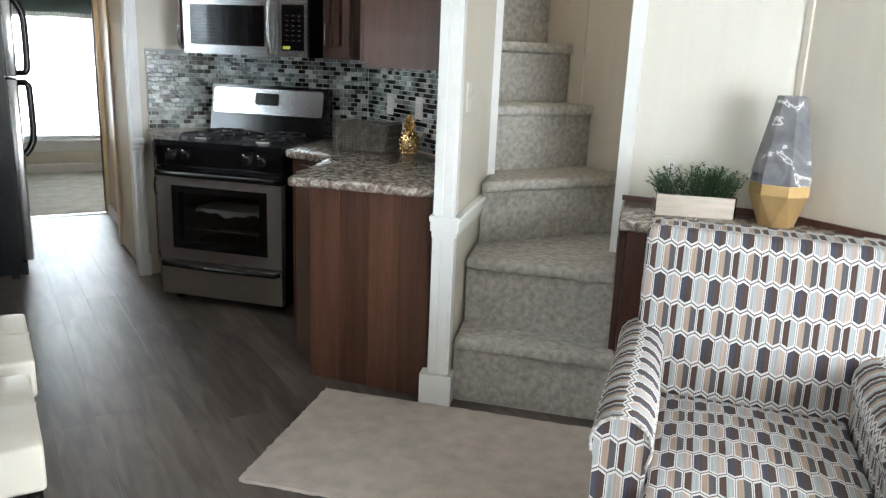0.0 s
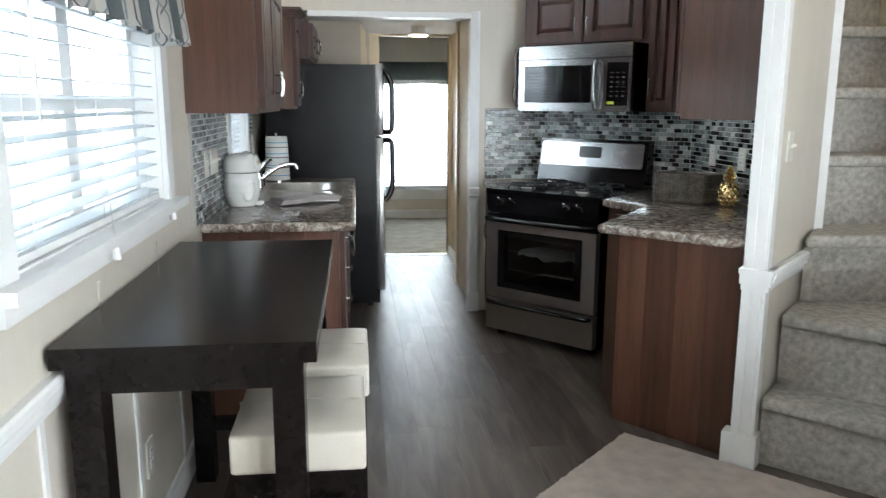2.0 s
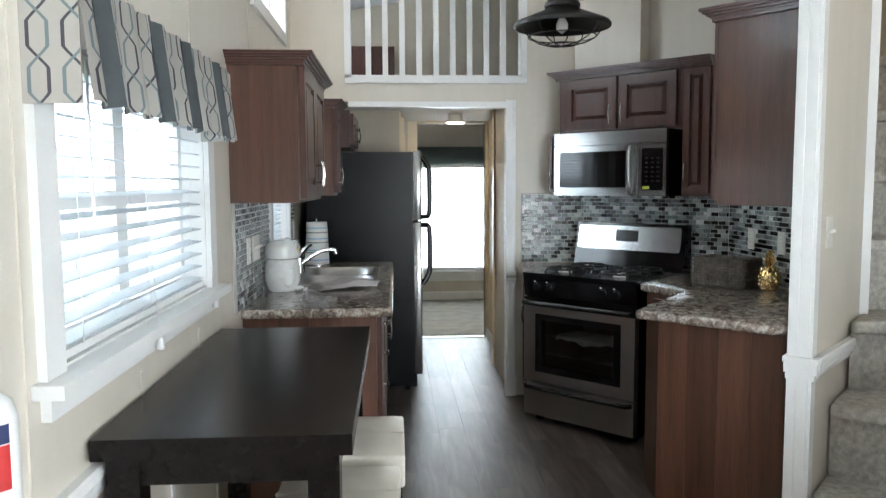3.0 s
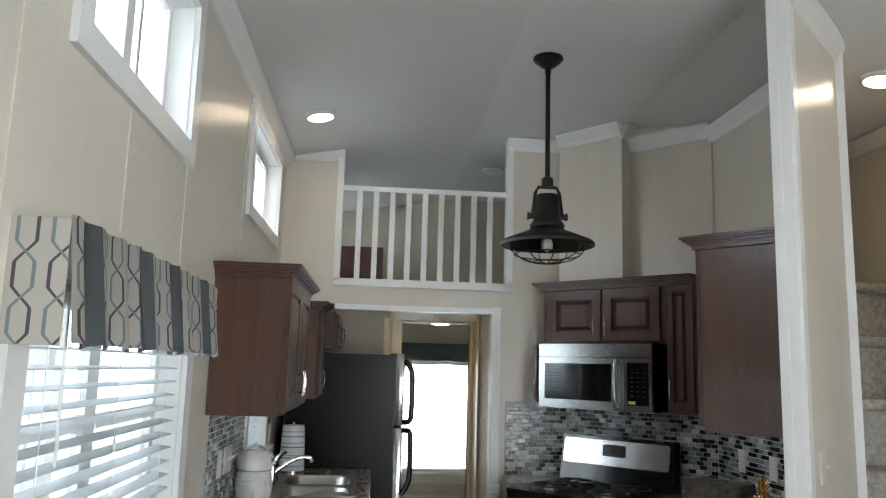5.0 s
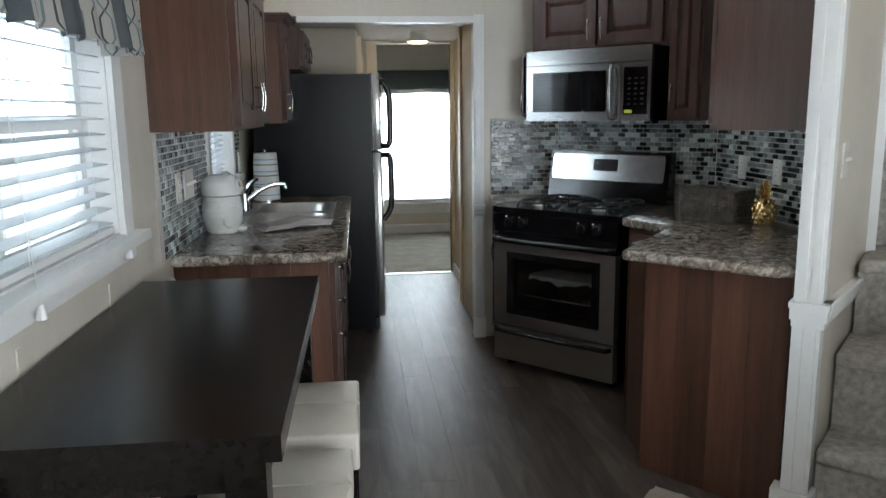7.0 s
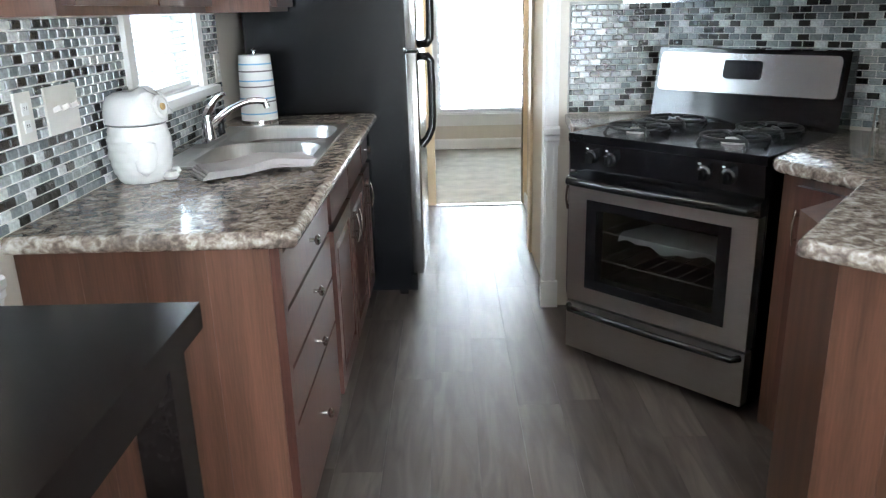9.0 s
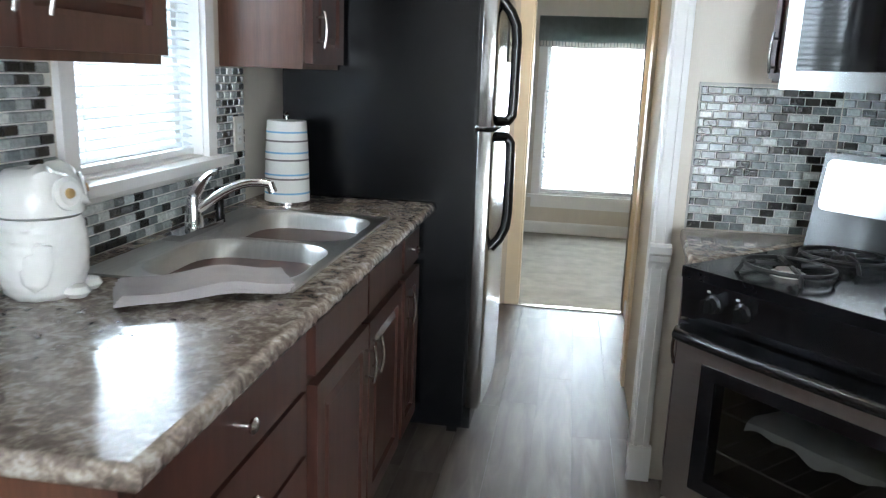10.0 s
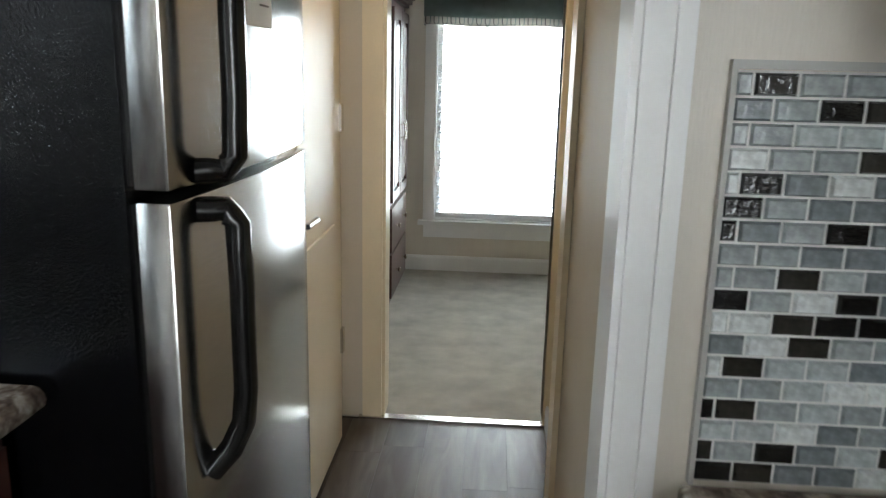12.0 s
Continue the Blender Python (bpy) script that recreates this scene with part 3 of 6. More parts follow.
# panel seams
for y in (0.95, 1.36, 1.97, 2.56, 3.6, 5.0):
    tagged(block("trim", WALL, LX, y - 0.008, 0.86, LX + 0.004, y + 0.008, 0.97 if 1.4 < y < 2.75 else 2.9), "narrow batten on a panel seam", "trim", "", "structure")
for y in (1.97, 2.56):
    tagged(block("trim", WALL, LX, y - 0.008, 1.9, LX + 0.004, y + 0.008, 2.9), "narrow batten on a panel seam", "trim", "", "structure")
for y in (1.1, 1.55, 2.2, 2.75):
    tagged(block("trim", WHITE, LX, y - 0.012, 0.11, LX + 0.006, y + 0.012, 0.775), "white vertical batten below the chair rail", "trim", "", "structure")
tagged(block("trim", WALL, DB.x - 0.012, DB.y - 0.03, 2.1, DB.x, DB.y - 0.015, 3.0), "narrow batten on a panel seam", "trim", "", "structure")
for y in (3.35, 4.2):
    tagged(block("trim", WALL, RX - 0.006, y - 0.01, 0.2, RX, y + 0.01, 2.9), "narrow batten on a panel seam", "trim", "", "structure")
for x in (-0.19, 0.90):
    tagged(block("trim", WALL, x - 0.008, WY - 0.004, 1.99, x + 0.008, WY, 2.12), "narrow batten on a panel seam", "trim", "", "structure")

# opening casing
bm = bmesh.new()
for x0, x1, o in ((0.834, 0.897, 0.012), (0.843, 0.855, 0.022), (0.876, 0.888, 0.02)):
    bx(bm, x0, WY - o, 0.10, x1, WY, 2.0)
bx(bm, 0.828, WY - 0.026, 0, 0.905, WY, 0.13)
bx(bm, 0.836, WY, 0, 0.859, 5.168, 1.985)
setting("casing_hall", bm, WHITE, "white fluted casing of the hall opening", "door casing")
strip("chair_rail_hall", (0.83, WY), (0.90, WY), 0.77, 0.86, 0.04, "white rail block on the casing", profile=RAIL)
bm = bmesh.new()
bx(bm, -0.21, WY - 0.008, 1.955, 0.845, WY + 0.1, 1.99)
setting("casing_head", bm, WHITE, "thin white trim under the loft wall", "trim")
# bedroom door casing and hall trim
for nm, x0, x1 in (("casing_bedroom_left", 0.215, 0.29), ("casing_bedroom_right", 0.93, 0.96)):
    bm = bmesh.new()
    bx(bm, x0, 7.045, 0, x1, 7.06, 2.06)
    bx(bm, x0 + (0.055 if x0 < 0.5 else 0), 7.06, 0, x1 + (0.012 if x0 < 0.5 else 0) - (0 if x0 < 0.5 else 0.015), 7.17, 2.0)
    setting(nm, bm, DOORW, "cream door casing", "door casing")
bm = bmesh.new()
bx(bm, 0.29, 7.045, 2.0, 0.93, 7.06, 2.06)
setting("casing_bedroom_head", bm, DOORW, "cream door casing", "door casing")
bm = bmesh.new()
bx(bm, 0.862, 6.0, 0, 0.96, 6.012, 2.02)
bx(bm, 0.86, 5.90, 0, 0.874, 6.012, 2.02)
setting("casing_hall_right", bm, DOORW, "cream casing at the corner of the hall", "door casing")
strip("baseboard_hall", (0.95, 6.02), (0.95, 7.05), 0, 0.09, 0.012, "cream baseboard", side=-1)

# post at the foot of the stairs
PR = pose(1.578, 2.690, 0, 0, 0, -42)
post = thing("newel_post", PR, "white fluted post between kitchen bar and stairs", "post")
bm = bmesh.new()
bx(bm, -0.028, -0.012, 0, 0.060, 0.055, 3.2)
soften(bm, 0.003, 1)
part("shaft", bm, WHITE, post)
for x in (-0.016, 0.024):
    block("fillet", WHITE, x, -0.018, 0.135, x + 0.024, -0.0115, 3.15, post, 0.002)
block("plinth", WHITE, -0.058, -0.03, 0, 0.075, 0.058, 0.135, post, 0.004)
bm = bmesh.new()
for z0, z1, o in ((0.72, 0.745, 0.006), (0.745, 0.785, 0.014), (0.785, 0.805, 0.02)):
    bx(bm, -0.026 - o * 0.6, -0.018 - o, z0, 0.066 + o, 0.056, z1)
soften(bm, 0.003, 1)
part("rail_block", bm, WHITE, post)

# loft railing
rail = thing("loft_railing", pose(-0.20, WY, 2.14), "white painted loft railing with square balusters", "railing")
block("bottom_rail", WHITE, -0.03, -0.02, -0.03, 1.17, 0.08, 0.02, rail, 0.004)
block("handrail", WHITE, 0.012, 0.01, 0.62, 1.128, 0.06, 0.655, rail, 0.005)
block("post", WHITE, -0.03, -0.02, 0.0, 0.012, 0.08, 0.96, rail, 0.004)
block("post", WHITE, 1.128, -0.02, 0.0, 1.17, 0.08, 1.03, rail, 0.004)
for i in range(9):
    x = 0.012 + 1.116 * (i + 1) / 10
    block("baluster", WHITE, x - 0.018, 0.018, 0.02, x + 0.018, 0.05, 0.62, rail, 0.002)


# ---- stairs ----
stairs = thing("staircase", pose(0, 0, 0), "steep winding stairs covered in grey carpet", "stairs")
ZS = [0.288, 0.585, 0.875, 1.195, 1.50, 1.80, 2.10]
POLY = [
    [(1.665, 2.685), (2.12, 2.215), (2.50, 2.60), (2.82, 2.7), (2.82, 3.4), (2.13, 3.4), (2.13, 3.19)],
    [(1.80, 2.82), (2.235, 2.365), (2.50, 2.62), (2.82, 2.7), (2.82, 3.4), (2.13, 3.4), (2.13, 3.19)],
    [(1.975, 2.99), (2.82, 2.93), (2.82, 3.6), (2.14, 3.6), (2.14, 3.19)],
]
for k, z in enumerate(ZS):
    pts = POLY[k] if k < 3 else [(2.145, 3.245 + 0.205 * (k - 3)), (2.82, 3.245 + 0.205 * (k - 3)), (2.82, 5.2), (2.145, 5.2)]
    bm = bmesh.new()
    z0 = 0 if k == 0 else ZS[k - 1] - 0.01
    prism(bm, pts, z0, z - 0.05)
    part("riser", bm, CARPET, stairs)
    a, b2 = Vector(pts[0]), Vector(pts[1])
    d = (b2 - a).normalized()
    n = Vector((d.y, -d.x)) * 0.028
    bm = bmesh.new()
    prism(bm, [tuple(a + n), tuple(b2 + n), *pts[2:]] if k > 2 else [tuple(a + n), tuple(b2 + n), tuple(b2), *pts[2:], tuple(a)], z - 0.055, z)
    soften(bm, 0.018, 3, 60)
    part("tread", bm, CARPET, stairs, "", True)
strip("stair_skirt", (2.145, 3.30), (2.145, 5.0), 1.2, 1.3, 0.01, "thin white skirt on the stair wall")
tagged(block("trim", WHITE, 2.10, 3.14, 0.87, 2.146, 3.19, 3.1), "white corner bead at the stair wall", "trim", "", "structure")
bm = bmesh.new()
R = pose(2.47, 2.61, 0, 0, 0, -56.3)
bx(bm, -0.03, -0.012, 0.585, 0.03, 0.05, 3.1, R)
setting("casing_stair", bm, WHITE, "white corner trim where wall meets stairs", "trim")


# ---- windows ----
def window(name, lo, hi, z0, z1, place, label, sash=(), casing=0.085, sill=True, depth=0.11, stile=0.03, apron=0.09, meeting=0.0):
    """A window in a wall: local x along the wall, -y into the room, z up."""
    w = hi - lo
    ob = thing(name, place @ pose(lo, 0, 0), label, "window", "", "structure")
    bm = bmesh.new()
    if casing:
        bx(bm, -casing, -0.018, z0 - (0 if sill else casing), 0, 0, z1 + casing)
        bx(bm, w, -0.018, z0 - (0 if sill else casing), w + casing, 0, z1 + casing)
        bx(bm, 0, -0.018, z1, w, 0, z1 + casing)
        if not sill:
            bx(bm, 0, -0.018, z0 - casing, w, 0, z0)
    soften(bm, 0.003, 1)
    part("window_frame", bm, WHITE, ob)
    bm = bmesh.new()
    for x0, x1, a, c in ((0, 0.006, z0, z1), (w - 0.006, w, z0, z1), (0.006, w - 0.006, z0, z0 + 0.006), (0.006, w - 0.006, z1 - 0.006, z1)):
        bx(bm, x0, 0.0, a, x1, depth, c)
    part("jamb_lining", bm, WHITE, ob)
    bm = bmesh.new()
    xs = [0.006, *[w * s for s in sash], w - 0.006]
    for i, x in enumerate(xs):
        bx(bm, x - (stile if i else 0), depth - 0.035, z0 + 0.006, x + (stile if i < len(xs) - 1 else 0), depth - 0.005, z1 - 0.006)
    for i in range(len(xs) - 1):
        for a in (z0 + 0.006, z1 - 0.006 - stile):
            bx(bm, xs[i] + stile, depth - 0.035, a, xs[i + 1] - stile, depth - 0.005, a + stile)
        if meeting:
            bx(bm, xs[i] + stile, depth - 0.04, meeting, xs[i + 1] - stile, depth - 0.004, meeting + 0.04)
    part("sash", bm, WHITE, ob)
    for i in range(len(xs) - 1):
        p = block("pane", GLASS, xs[i] + stile, depth - 0.022, z0 + 0.006 + stile, xs[i + 1] - stile, depth - 0.018, z1 - 0.006 - stile, ob)
        p.visible_shadow = False
    if sill:
        block("window_sill", WHITE, -casing - 0.03, -0.06, z0 - 0.028, w + casing + 0.03, 0.0, z0, ob, 0.005)
        block("apron", WHITE, -casing + 0.005, -0.02, z0 - 0.028 - apron, w + casing - 0.005, 0.0, z0 - 0.028, ob, 0.004)
    return ob


def blind(name, w, z0, z1, place, gap, label, tilt=12, slat=0.048, bottom=True):
    ob = thing(name, place, label, "window blind")
    bm = bmesh.new()
    bx(bm, 0.004, -slat / 2, z1 - 0.04, w - 0.004, slat / 2, z1)
    part("headrail", bm, WHITE, ob)
    me = None
    n = int((z1 - z0 - 0.06) / gap)
    for i in range(n):
        z = z0 + 0.035 + i * gap
        if me is None:
            bm = bmesh.new()
            bx(bm, 0.006, -slat / 2, -0.0014, w - 0.006, slat / 2, 0.0014)
            o = part("slat", bm, SLAT, ob)
            me = o.data
        else:
            o = new("slat", me)
            o.parent = ob
        o.matrix_basis = pose(0, 0, z, tilt, 0, 0)
    block("bottom_rail", WHITE, 0.006, -slat / 2, z0 + 0.004, w - 0.006, slat / 2, z0 + 0.022, ob, 0.003)
    for f in (0.12, 0.5, 0.88):
        bm = tube(bmesh.new(), [(w * f, -slat / 2 - 0.002, z0 + 0.02), (w * f, -slat / 2 - 0.002, z1 - 0.03)], 0.0012, 5)
        part("ladder_cord", bm, WHITE, ob)
    return ob


WESTW = pose(LX, 0, 0, 0, 0, 90)
window("window_1", *WIN_MAIN[:2], *WIN_MAIN[2:], WESTW, "wide white double window beside the table", (0.5,), stile=0.04, apron=0.05, meeting=1.40)
window("window_2", *WIN_HI1[:2], *WIN_HI1[2:], WESTW, "small high white clerestory window", (0.55,), 0.075, False)
window("window_3", *WIN_HI2[:2], *WIN_HI2[2:], WESTW, "small high white clerestory window", (0.55,), 0.065, False)
window("window_4", *WIN_K[:2], *WIN_K[2:], WESTW, "white kitchen window over the sink", (), 0.055, True, apron=0.01)
# unseen window, added only to brighten the loft
window("window_loft_fill", *WIN_LOFT_FILL[:2], *WIN_LOFT_FILL[2:], WESTW, "small high white loft window", (0.5,), 0.065, False)
window("window_5", *WIN_B[:2], *WIN_B[2:], pose(0, BY, 0), "tall white bedroom window", (0.82,), 0.07, True)
b1 = blind("venetian_blind", 1.19, 1.095, 1.738, WESTW @ pose(1.50, 0.035, 0), 0.043, "white slatted blind, slats open, hanging in the window", 8)
for x, z in ((0.50, 1.02), (1.13, 1.03)):
    bm = tube(bmesh.new(), [(x, -0.055, 1.45), (x + 0.004, -0.075, z + 0.06)], 0.0013, 5)
    part("pull_cord", bm, WHITE, b1)
    bm = lathe(bmesh.new(), [(0.003, 0.05), (0.008, 0.03), (0.012, 0.002), (0.010, 0)], 10, pose(x + 0.004, -0.077, z))
    part("tassel", bm, WHITE, b1, "", True)
bm = tube(bmesh.new(), [(0.17, -0.045, 1.72), (0.17, -0.05, 1.36)], 0.004, 6)
part("tilt_wand", bm, WHITE, b1)
blind("venetian_blind", 0.62, 1.105, 1.895, WESTW @ pose(4.11, 0.04, 0), 0.026, "white slatted blind in the kitchen window", 20, 0.026)


blind("venetian_blind", 0.93, 0.385, 1.71, pose(0.31, BY + 0.045, 0), 0.044, "white slatted bedroom blind, slats open", 6)


def daylight(name, w, h, place, mat=DAY):
    """A plain bright sheet of distance outside a window."""
    bm = bmesh.new()
    bx(bm, -w / 2, 0, -h / 2, w / 2, 0.02, h / 2)
    ob = part(name, bm, mat)
    ob.matrix_basis = place
    return tagged(ob, "bright hazy daylight beyond the window", "backdrop", "", "structure")


daylight("backdrop_west", 24, 11, pose(-2.6, 10.0, 4.5, 0, 0, 90))
daylight("backdrop_north", 4.0, 3.6, pose(0.9, BY + 1.6, 1.2), DAYN)
daylight("backdrop_south", 4.6, 3.4, pose(1.1, FY - 1.4, 1.6, 0, 0, 0), DAYS)
daylight("backdrop_east", 3.2, 2.6, pose(RX + 1.3, -0.3, 1.6, 0, 0, 90), DAYS)
# porch rails beyond the window
porch = thing("porch_railing", pose(-1.55, 0.6, -0.8), "pale porch railing with posts outside the window", "railing")
for y in (0.0, 1.15, 2.3, 3.4):
    block("post", PORCH, -0.05, y - 0.05, 0, 0.05, y + 0.05, 3.4, porch, 0.004)
for z in (1.55, 2.35):
    block("crossbar", PORCH, -0.025, 0.05, z, 0.025, 3.4, z + 0.09, porch)
for i in range(24):
    block("picket", PORCH, -0.012, 0.12 + i * 0.14, 1.64, 0.012, 0.15 + i * 0.14, 2.35, porch)


def curtain(name, w, h, place, label, pattern, stripes=(), waves=9, amp=0.022, border=None, stand=0.0):
    """A gathered valance: local x along, -y into the room; grey panels between the patterned ones."""
    ob = thing(name, place, label, "valance")
    edges = sorted({0.0, 1.0, *[e for s in stripes for e in s]})
    for e0, e1 in zip(edges, edges[1:]):
        grey = any(s[0] <= e0 + 1e-6 and e1 <= s[1] + 1e-6 for s in stripes)
        n = max(4, int((e1 - e0) * w / 0.012))
        for z0, z1, mat in (((0, h, SAGE if pattern is SAGE else GREYFAB if grey else pattern),) if not border else ((border, h, pattern), (0, border, TRELLIS))):
            bm = bmesh.new()
            lay = bm.loops.layers.uv.new("UVMap")
            grid = []
            for i in range(n + 1):
                s = e0 + (e1 - e0) * i / n
                col = []
                for j in range(7):
                    t = j / 6
                    zz = z0 + (z1 - z0) * t
                    fall = 1 - zz / h
                    a = amp * (0.45 + 0.55 * fall)
                    y = -0.05 - stand - a * math.sin(s * waves * 6.283 + 0.6 * math.sin(s * 23)) - 0.02 * fall - (0.003 if grey else 0)
                    z = zz + (0.005 * math.sin(s * waves * 6.283 + 1.2) * fall)
                    col.append(bm.verts.new((s * w, y, z)))
                grid.append(col)
            for i in range(n):
                for j in range(6):
                    f = bm.faces.new((grid[i][j], grid[i + 1][j], grid[i + 1][j + 1], grid[i][j + 1]))
                    for lp in f.loops:
                        lp[lay].uv = (lp.vert.co.x * 1.15, lp.vert.co.z)
            bmesh.ops.solidify(bm, geom=bm.faces[:], thickness=0.002)
            part("grey_panel" if grey else "cloth_panel", bm, mat, ob, "", True)
    bm = tube(bmesh.new(), [(0.01, -0.03 - stand, h - 0.03), (w - 0.01, -0.03 - stand, h - 0.03)], 0.008, 8)
    part("rod", bm, WHITE, ob)
    for s in (0.004, w - 0.004):
        project_uv(block("return", pattern, s - 0.003, -0.05 - stand, 0.0, s + 0.003, 0.0, h - 0.006, ob))
    return ob


curtain("valance", 1.28, 0.235, WESTW @ pose(1.40, 0, 1.602), "gathered cream trellis valance with dark grey panels", TRELLIS, ((0.036, 0.10), (0.285, 0.37), (0.50, 0.59), (0.80, 0.86)), 11, 0.016, None, 0.055)
curtain("valance", 1.30, 0.26, pose(0.22, BY, 1.63), "sage green flat valance with a trellis border", SAGE, (), 2, 0.008, 0.05)


# ---- kitchen cabinets ----
def bar_handle(parent, x, y, z, length=0.11, upright=True):
    """An arched bar pull; -y is out."""
    half = length / 2
    arcs = arc(7, lambda t: (0, -0.026 - 0.008 * math.sin(math.pi * t), -half + length * t))
    bm = tube(bmesh.new(), arcs, 0.0045, 8)
    for s in (-0.7, 0.7):
        tube(bm, [(0, 0.0, half * s), (0, -0.03, half * s)], 0.004, 6)
    ob = part("handle", bm, NICKEL, parent, "brushed nickel bar handle", True)
    ob.matrix_basis = pose(x, y, z, 0, 0 if upright else 90, 0)
    return ob


def knob(parent, x, y, z):
    bm = lathe(bmesh.new(), [(0.006, 0), (0.005, 0.014), (0.013, 0.018), (0.015, 0.024), (0.010, 0.029), (0, 0.030)], 14, pose(x, y, z, 90, 0, 0))
    return part("knob", bm, NICKEL, parent, "round nickel knob", True)


def panel_door(parent, x0, z0, x1, z1, y, name="door", raised=True):
    """A framed door with a raised panel; -y is out."""
    s = min(0.055, (x1 - x0) * 0.24)
    if not raised:
        ob = block(name, WOOD, x0, y - 0.010, z0, x1, y + 0.012, z1, parent, 0.006)
        return ob
    ob = block(name, WOOD, x0 + 0.001, y, z0 + 0.001, x1 - 0.001, y + 0.012, z1 - 0.001, parent)
    for n, a in (("stile", (x0, z0, x0 + s, z1)), ("stile", (x1 - s, z0, x1, z1)), ("rail", (x0 + s, z0, x1 - s, z0 + s)), ("rail", (x0 + s, z1 - s, x1 - s, z1))):
        block(n, WOOD, a[0], y - 0.014, a[1], a[2], y + 0.001, a[3], ob, 0.005)
    g = 0.009
    bm = bmesh.new()
    vs = bx(bm, x0 + s + g, y - 0.013, z0 + s + g, x1 - s - g, y + 0.001, z1 - s - g)
    e = min(0.022, (x1 - x0 - 2 * s - 2 * g) * 0.25)
    for i, (sx, sz) in ((0, (1, 1)), (1, (-1, 1)), (4, (1, -1)), (5, (-1, -1))):
        vs[i].co.x += e * sx
        vs[i].co.z += e * sz
    part("raised_panel", bm, WOOD, ob)
    return ob


def cabinet(name, m, w, d, z0, z1, label, doors=(), drawers=(), toe=0.0, side=WOOD, crown=0.0, crown_sides=(True, True)):
    """A cabinet unit: local x along its front, front at y = 0, back at y = d. doors: (x0, z0, x1, z1, handle x, handle z)."""
    ob = thing(name, m, label, "cabinet")
    bm = bmesh.new()
    bx(bm, 0, 0.0, z0 + toe, w, d, z1)
    if toe:
        bx(bm, 0, 0.06, z0, w, d, z0 + toe)
    part("body", bm, side, ob)
    for x0, a, x1, c, hx, hz in doors:
        dr = panel_door(ob, x0, a, x1, c, -0.013)
        if hx is not None:
            bar_handle(dr, hx, -0.026, hz)
    for x0, a, x1, c, k in drawers:
        dr = panel_door(ob, x0, a, x1, c, -0.013, "drawer", False)
        if k:
            knob(dr, (x0 + x1) / 2, -0.023, (a + c) / 2)
    if crown:
        bm = bmesh.new()
        e0, e1 = crown_sides
        for k, (o, a, c) in enumerate(((0.016, 0, 0.25), (0.022, 0.25, 0.42), (0.034, 0.42, 0.6), (0.046, 0.6, 0.78), (0.056, 0.78, 1.0))):
            bx(bm, -o if e0 else 0, -o - 0.012, z1 - 0.02 + crown * a, w + (o if e1 else 0), d, z1 - 0.02 + crown * c)
        part("crown", bm, WOOD, ob)
    return ob


# west run
CX = 0.0
cabinet("base_cabinet", pose(CX, 3.30, 0, 0, 0, 90), 0.70, 0.575, 0, 0.872, "cherry base cabinet with four drawers", (), [(0.02, 0.712, 0.672, 0.845, True), (0.02, 0.56, 0.672, 0.700, True), (0.02, 0.408, 0.672, 0.548, True), (0.02, 0.10, 0.672, 0.396, True)], 0.09, WOOD)
cabinet("base_cabinet", pose(CX, 4.002, 0, 0, 0, 90), 0.93, 0.575, 0, 0.872, "cherry sink cabinet with two doors", [(0.035, 0.10, 0.478, 0.688, 0.445, 0.585), (0.495, 0.10, 0.912, 0.688, 0.528, 0.585)], [(0.035, 0.712, 0.478, 0.83, False), (0.495, 0.712, 0.912, 0.83, False)], 0.09)
cabinet("base_cabinet", pose(CX, 4.934, 0, 0, 0, 90), 0.295, 0.575, 0, 0.872, "narrow cherry base cabinet by the refrigerator", [(0.025, 0.10, 0.27, 0.688, 0.055, 0.585)], [(0.025, 0.712, 0.27, 0.83, True)], 0.09)
block_end = thing("end_panel", pose(CX, 3.285, 0, 0, 0, 90), "cherry laminate end panel of the counter run", "panel")
for i in range(4):
    block("board", PANEL, -0.0, 0.578 * i / 4, 0.0, 0.014, 0.578 * (i + 1) / 4 - 0.0005, 0.872, block_end)
block("corner_post", WOOD, -0.004, -0.024, 0.0, 0.03, -0.002, 0.872, block_end)

top = thing("worktop", pose(0, 0, 0.875), "glossy brown granite-look laminate worktop with bullnose edge", "worktop")
# cut-outs for the two bowls
SY0, SY1, SX0, SX1 = 3.99, 4.87, -0.515, -0.012
bm = bmesh.new()
for a in ((LX + 0.002, 3.262, 0.055, SY0 + 0.02), (LX + 0.002, SY1 - 0.02, 0.055, 5.228), (LX + 0.002, SY0 + 0.02, SX0 + 0.06, SY1 - 0.02), (SX1 - 0.02, SY0 + 0.02, 0.055, SY1 - 0.02)):
    bx(bm, a[0], a[1], 0.0, a[2], a[3], 0.04)
bmesh.ops.remove_doubles(bm, verts=bm.verts[:], dist=1e-5)
part("slab", bm, GRANITE, top)
bm = tube(bmesh.new(), [(LX + 0.004, 3.262, 0.02), (0.055, 3.262, 0.02), (0.055, 5.228, 0.02)], 0.0201, 12)
part("bullnose", bm, GRANITE, top, "", True)

sink = thing("kitchen_sink", pose(0, 0, 0.916), "stainless steel double-bowl drop-in sink", "sink")
bm = bmesh.new()


def rounded(x0, y0, x1, y1, r, z, n=6):
    out = []
    for cx, cy, a in ((x1 - r, y1 - r, 0), (x0 + r, y1 - r, 90), (x0 + r, y0 + r, 180), (x1 - r, y0 + r, 270)):
        for i in range(n):
            t = radians(a + 90 * i / (n - 1))
            out.append((cx + r * math.cos(t), cy + r * math.sin(t), z))
    return out


def ring_faces(bm, a, b2):
    for i in range(len(a)):
        j = (i + 1) % len(a)
        bm.faces.new((a[i], a[j], b2[j], b2[i]))


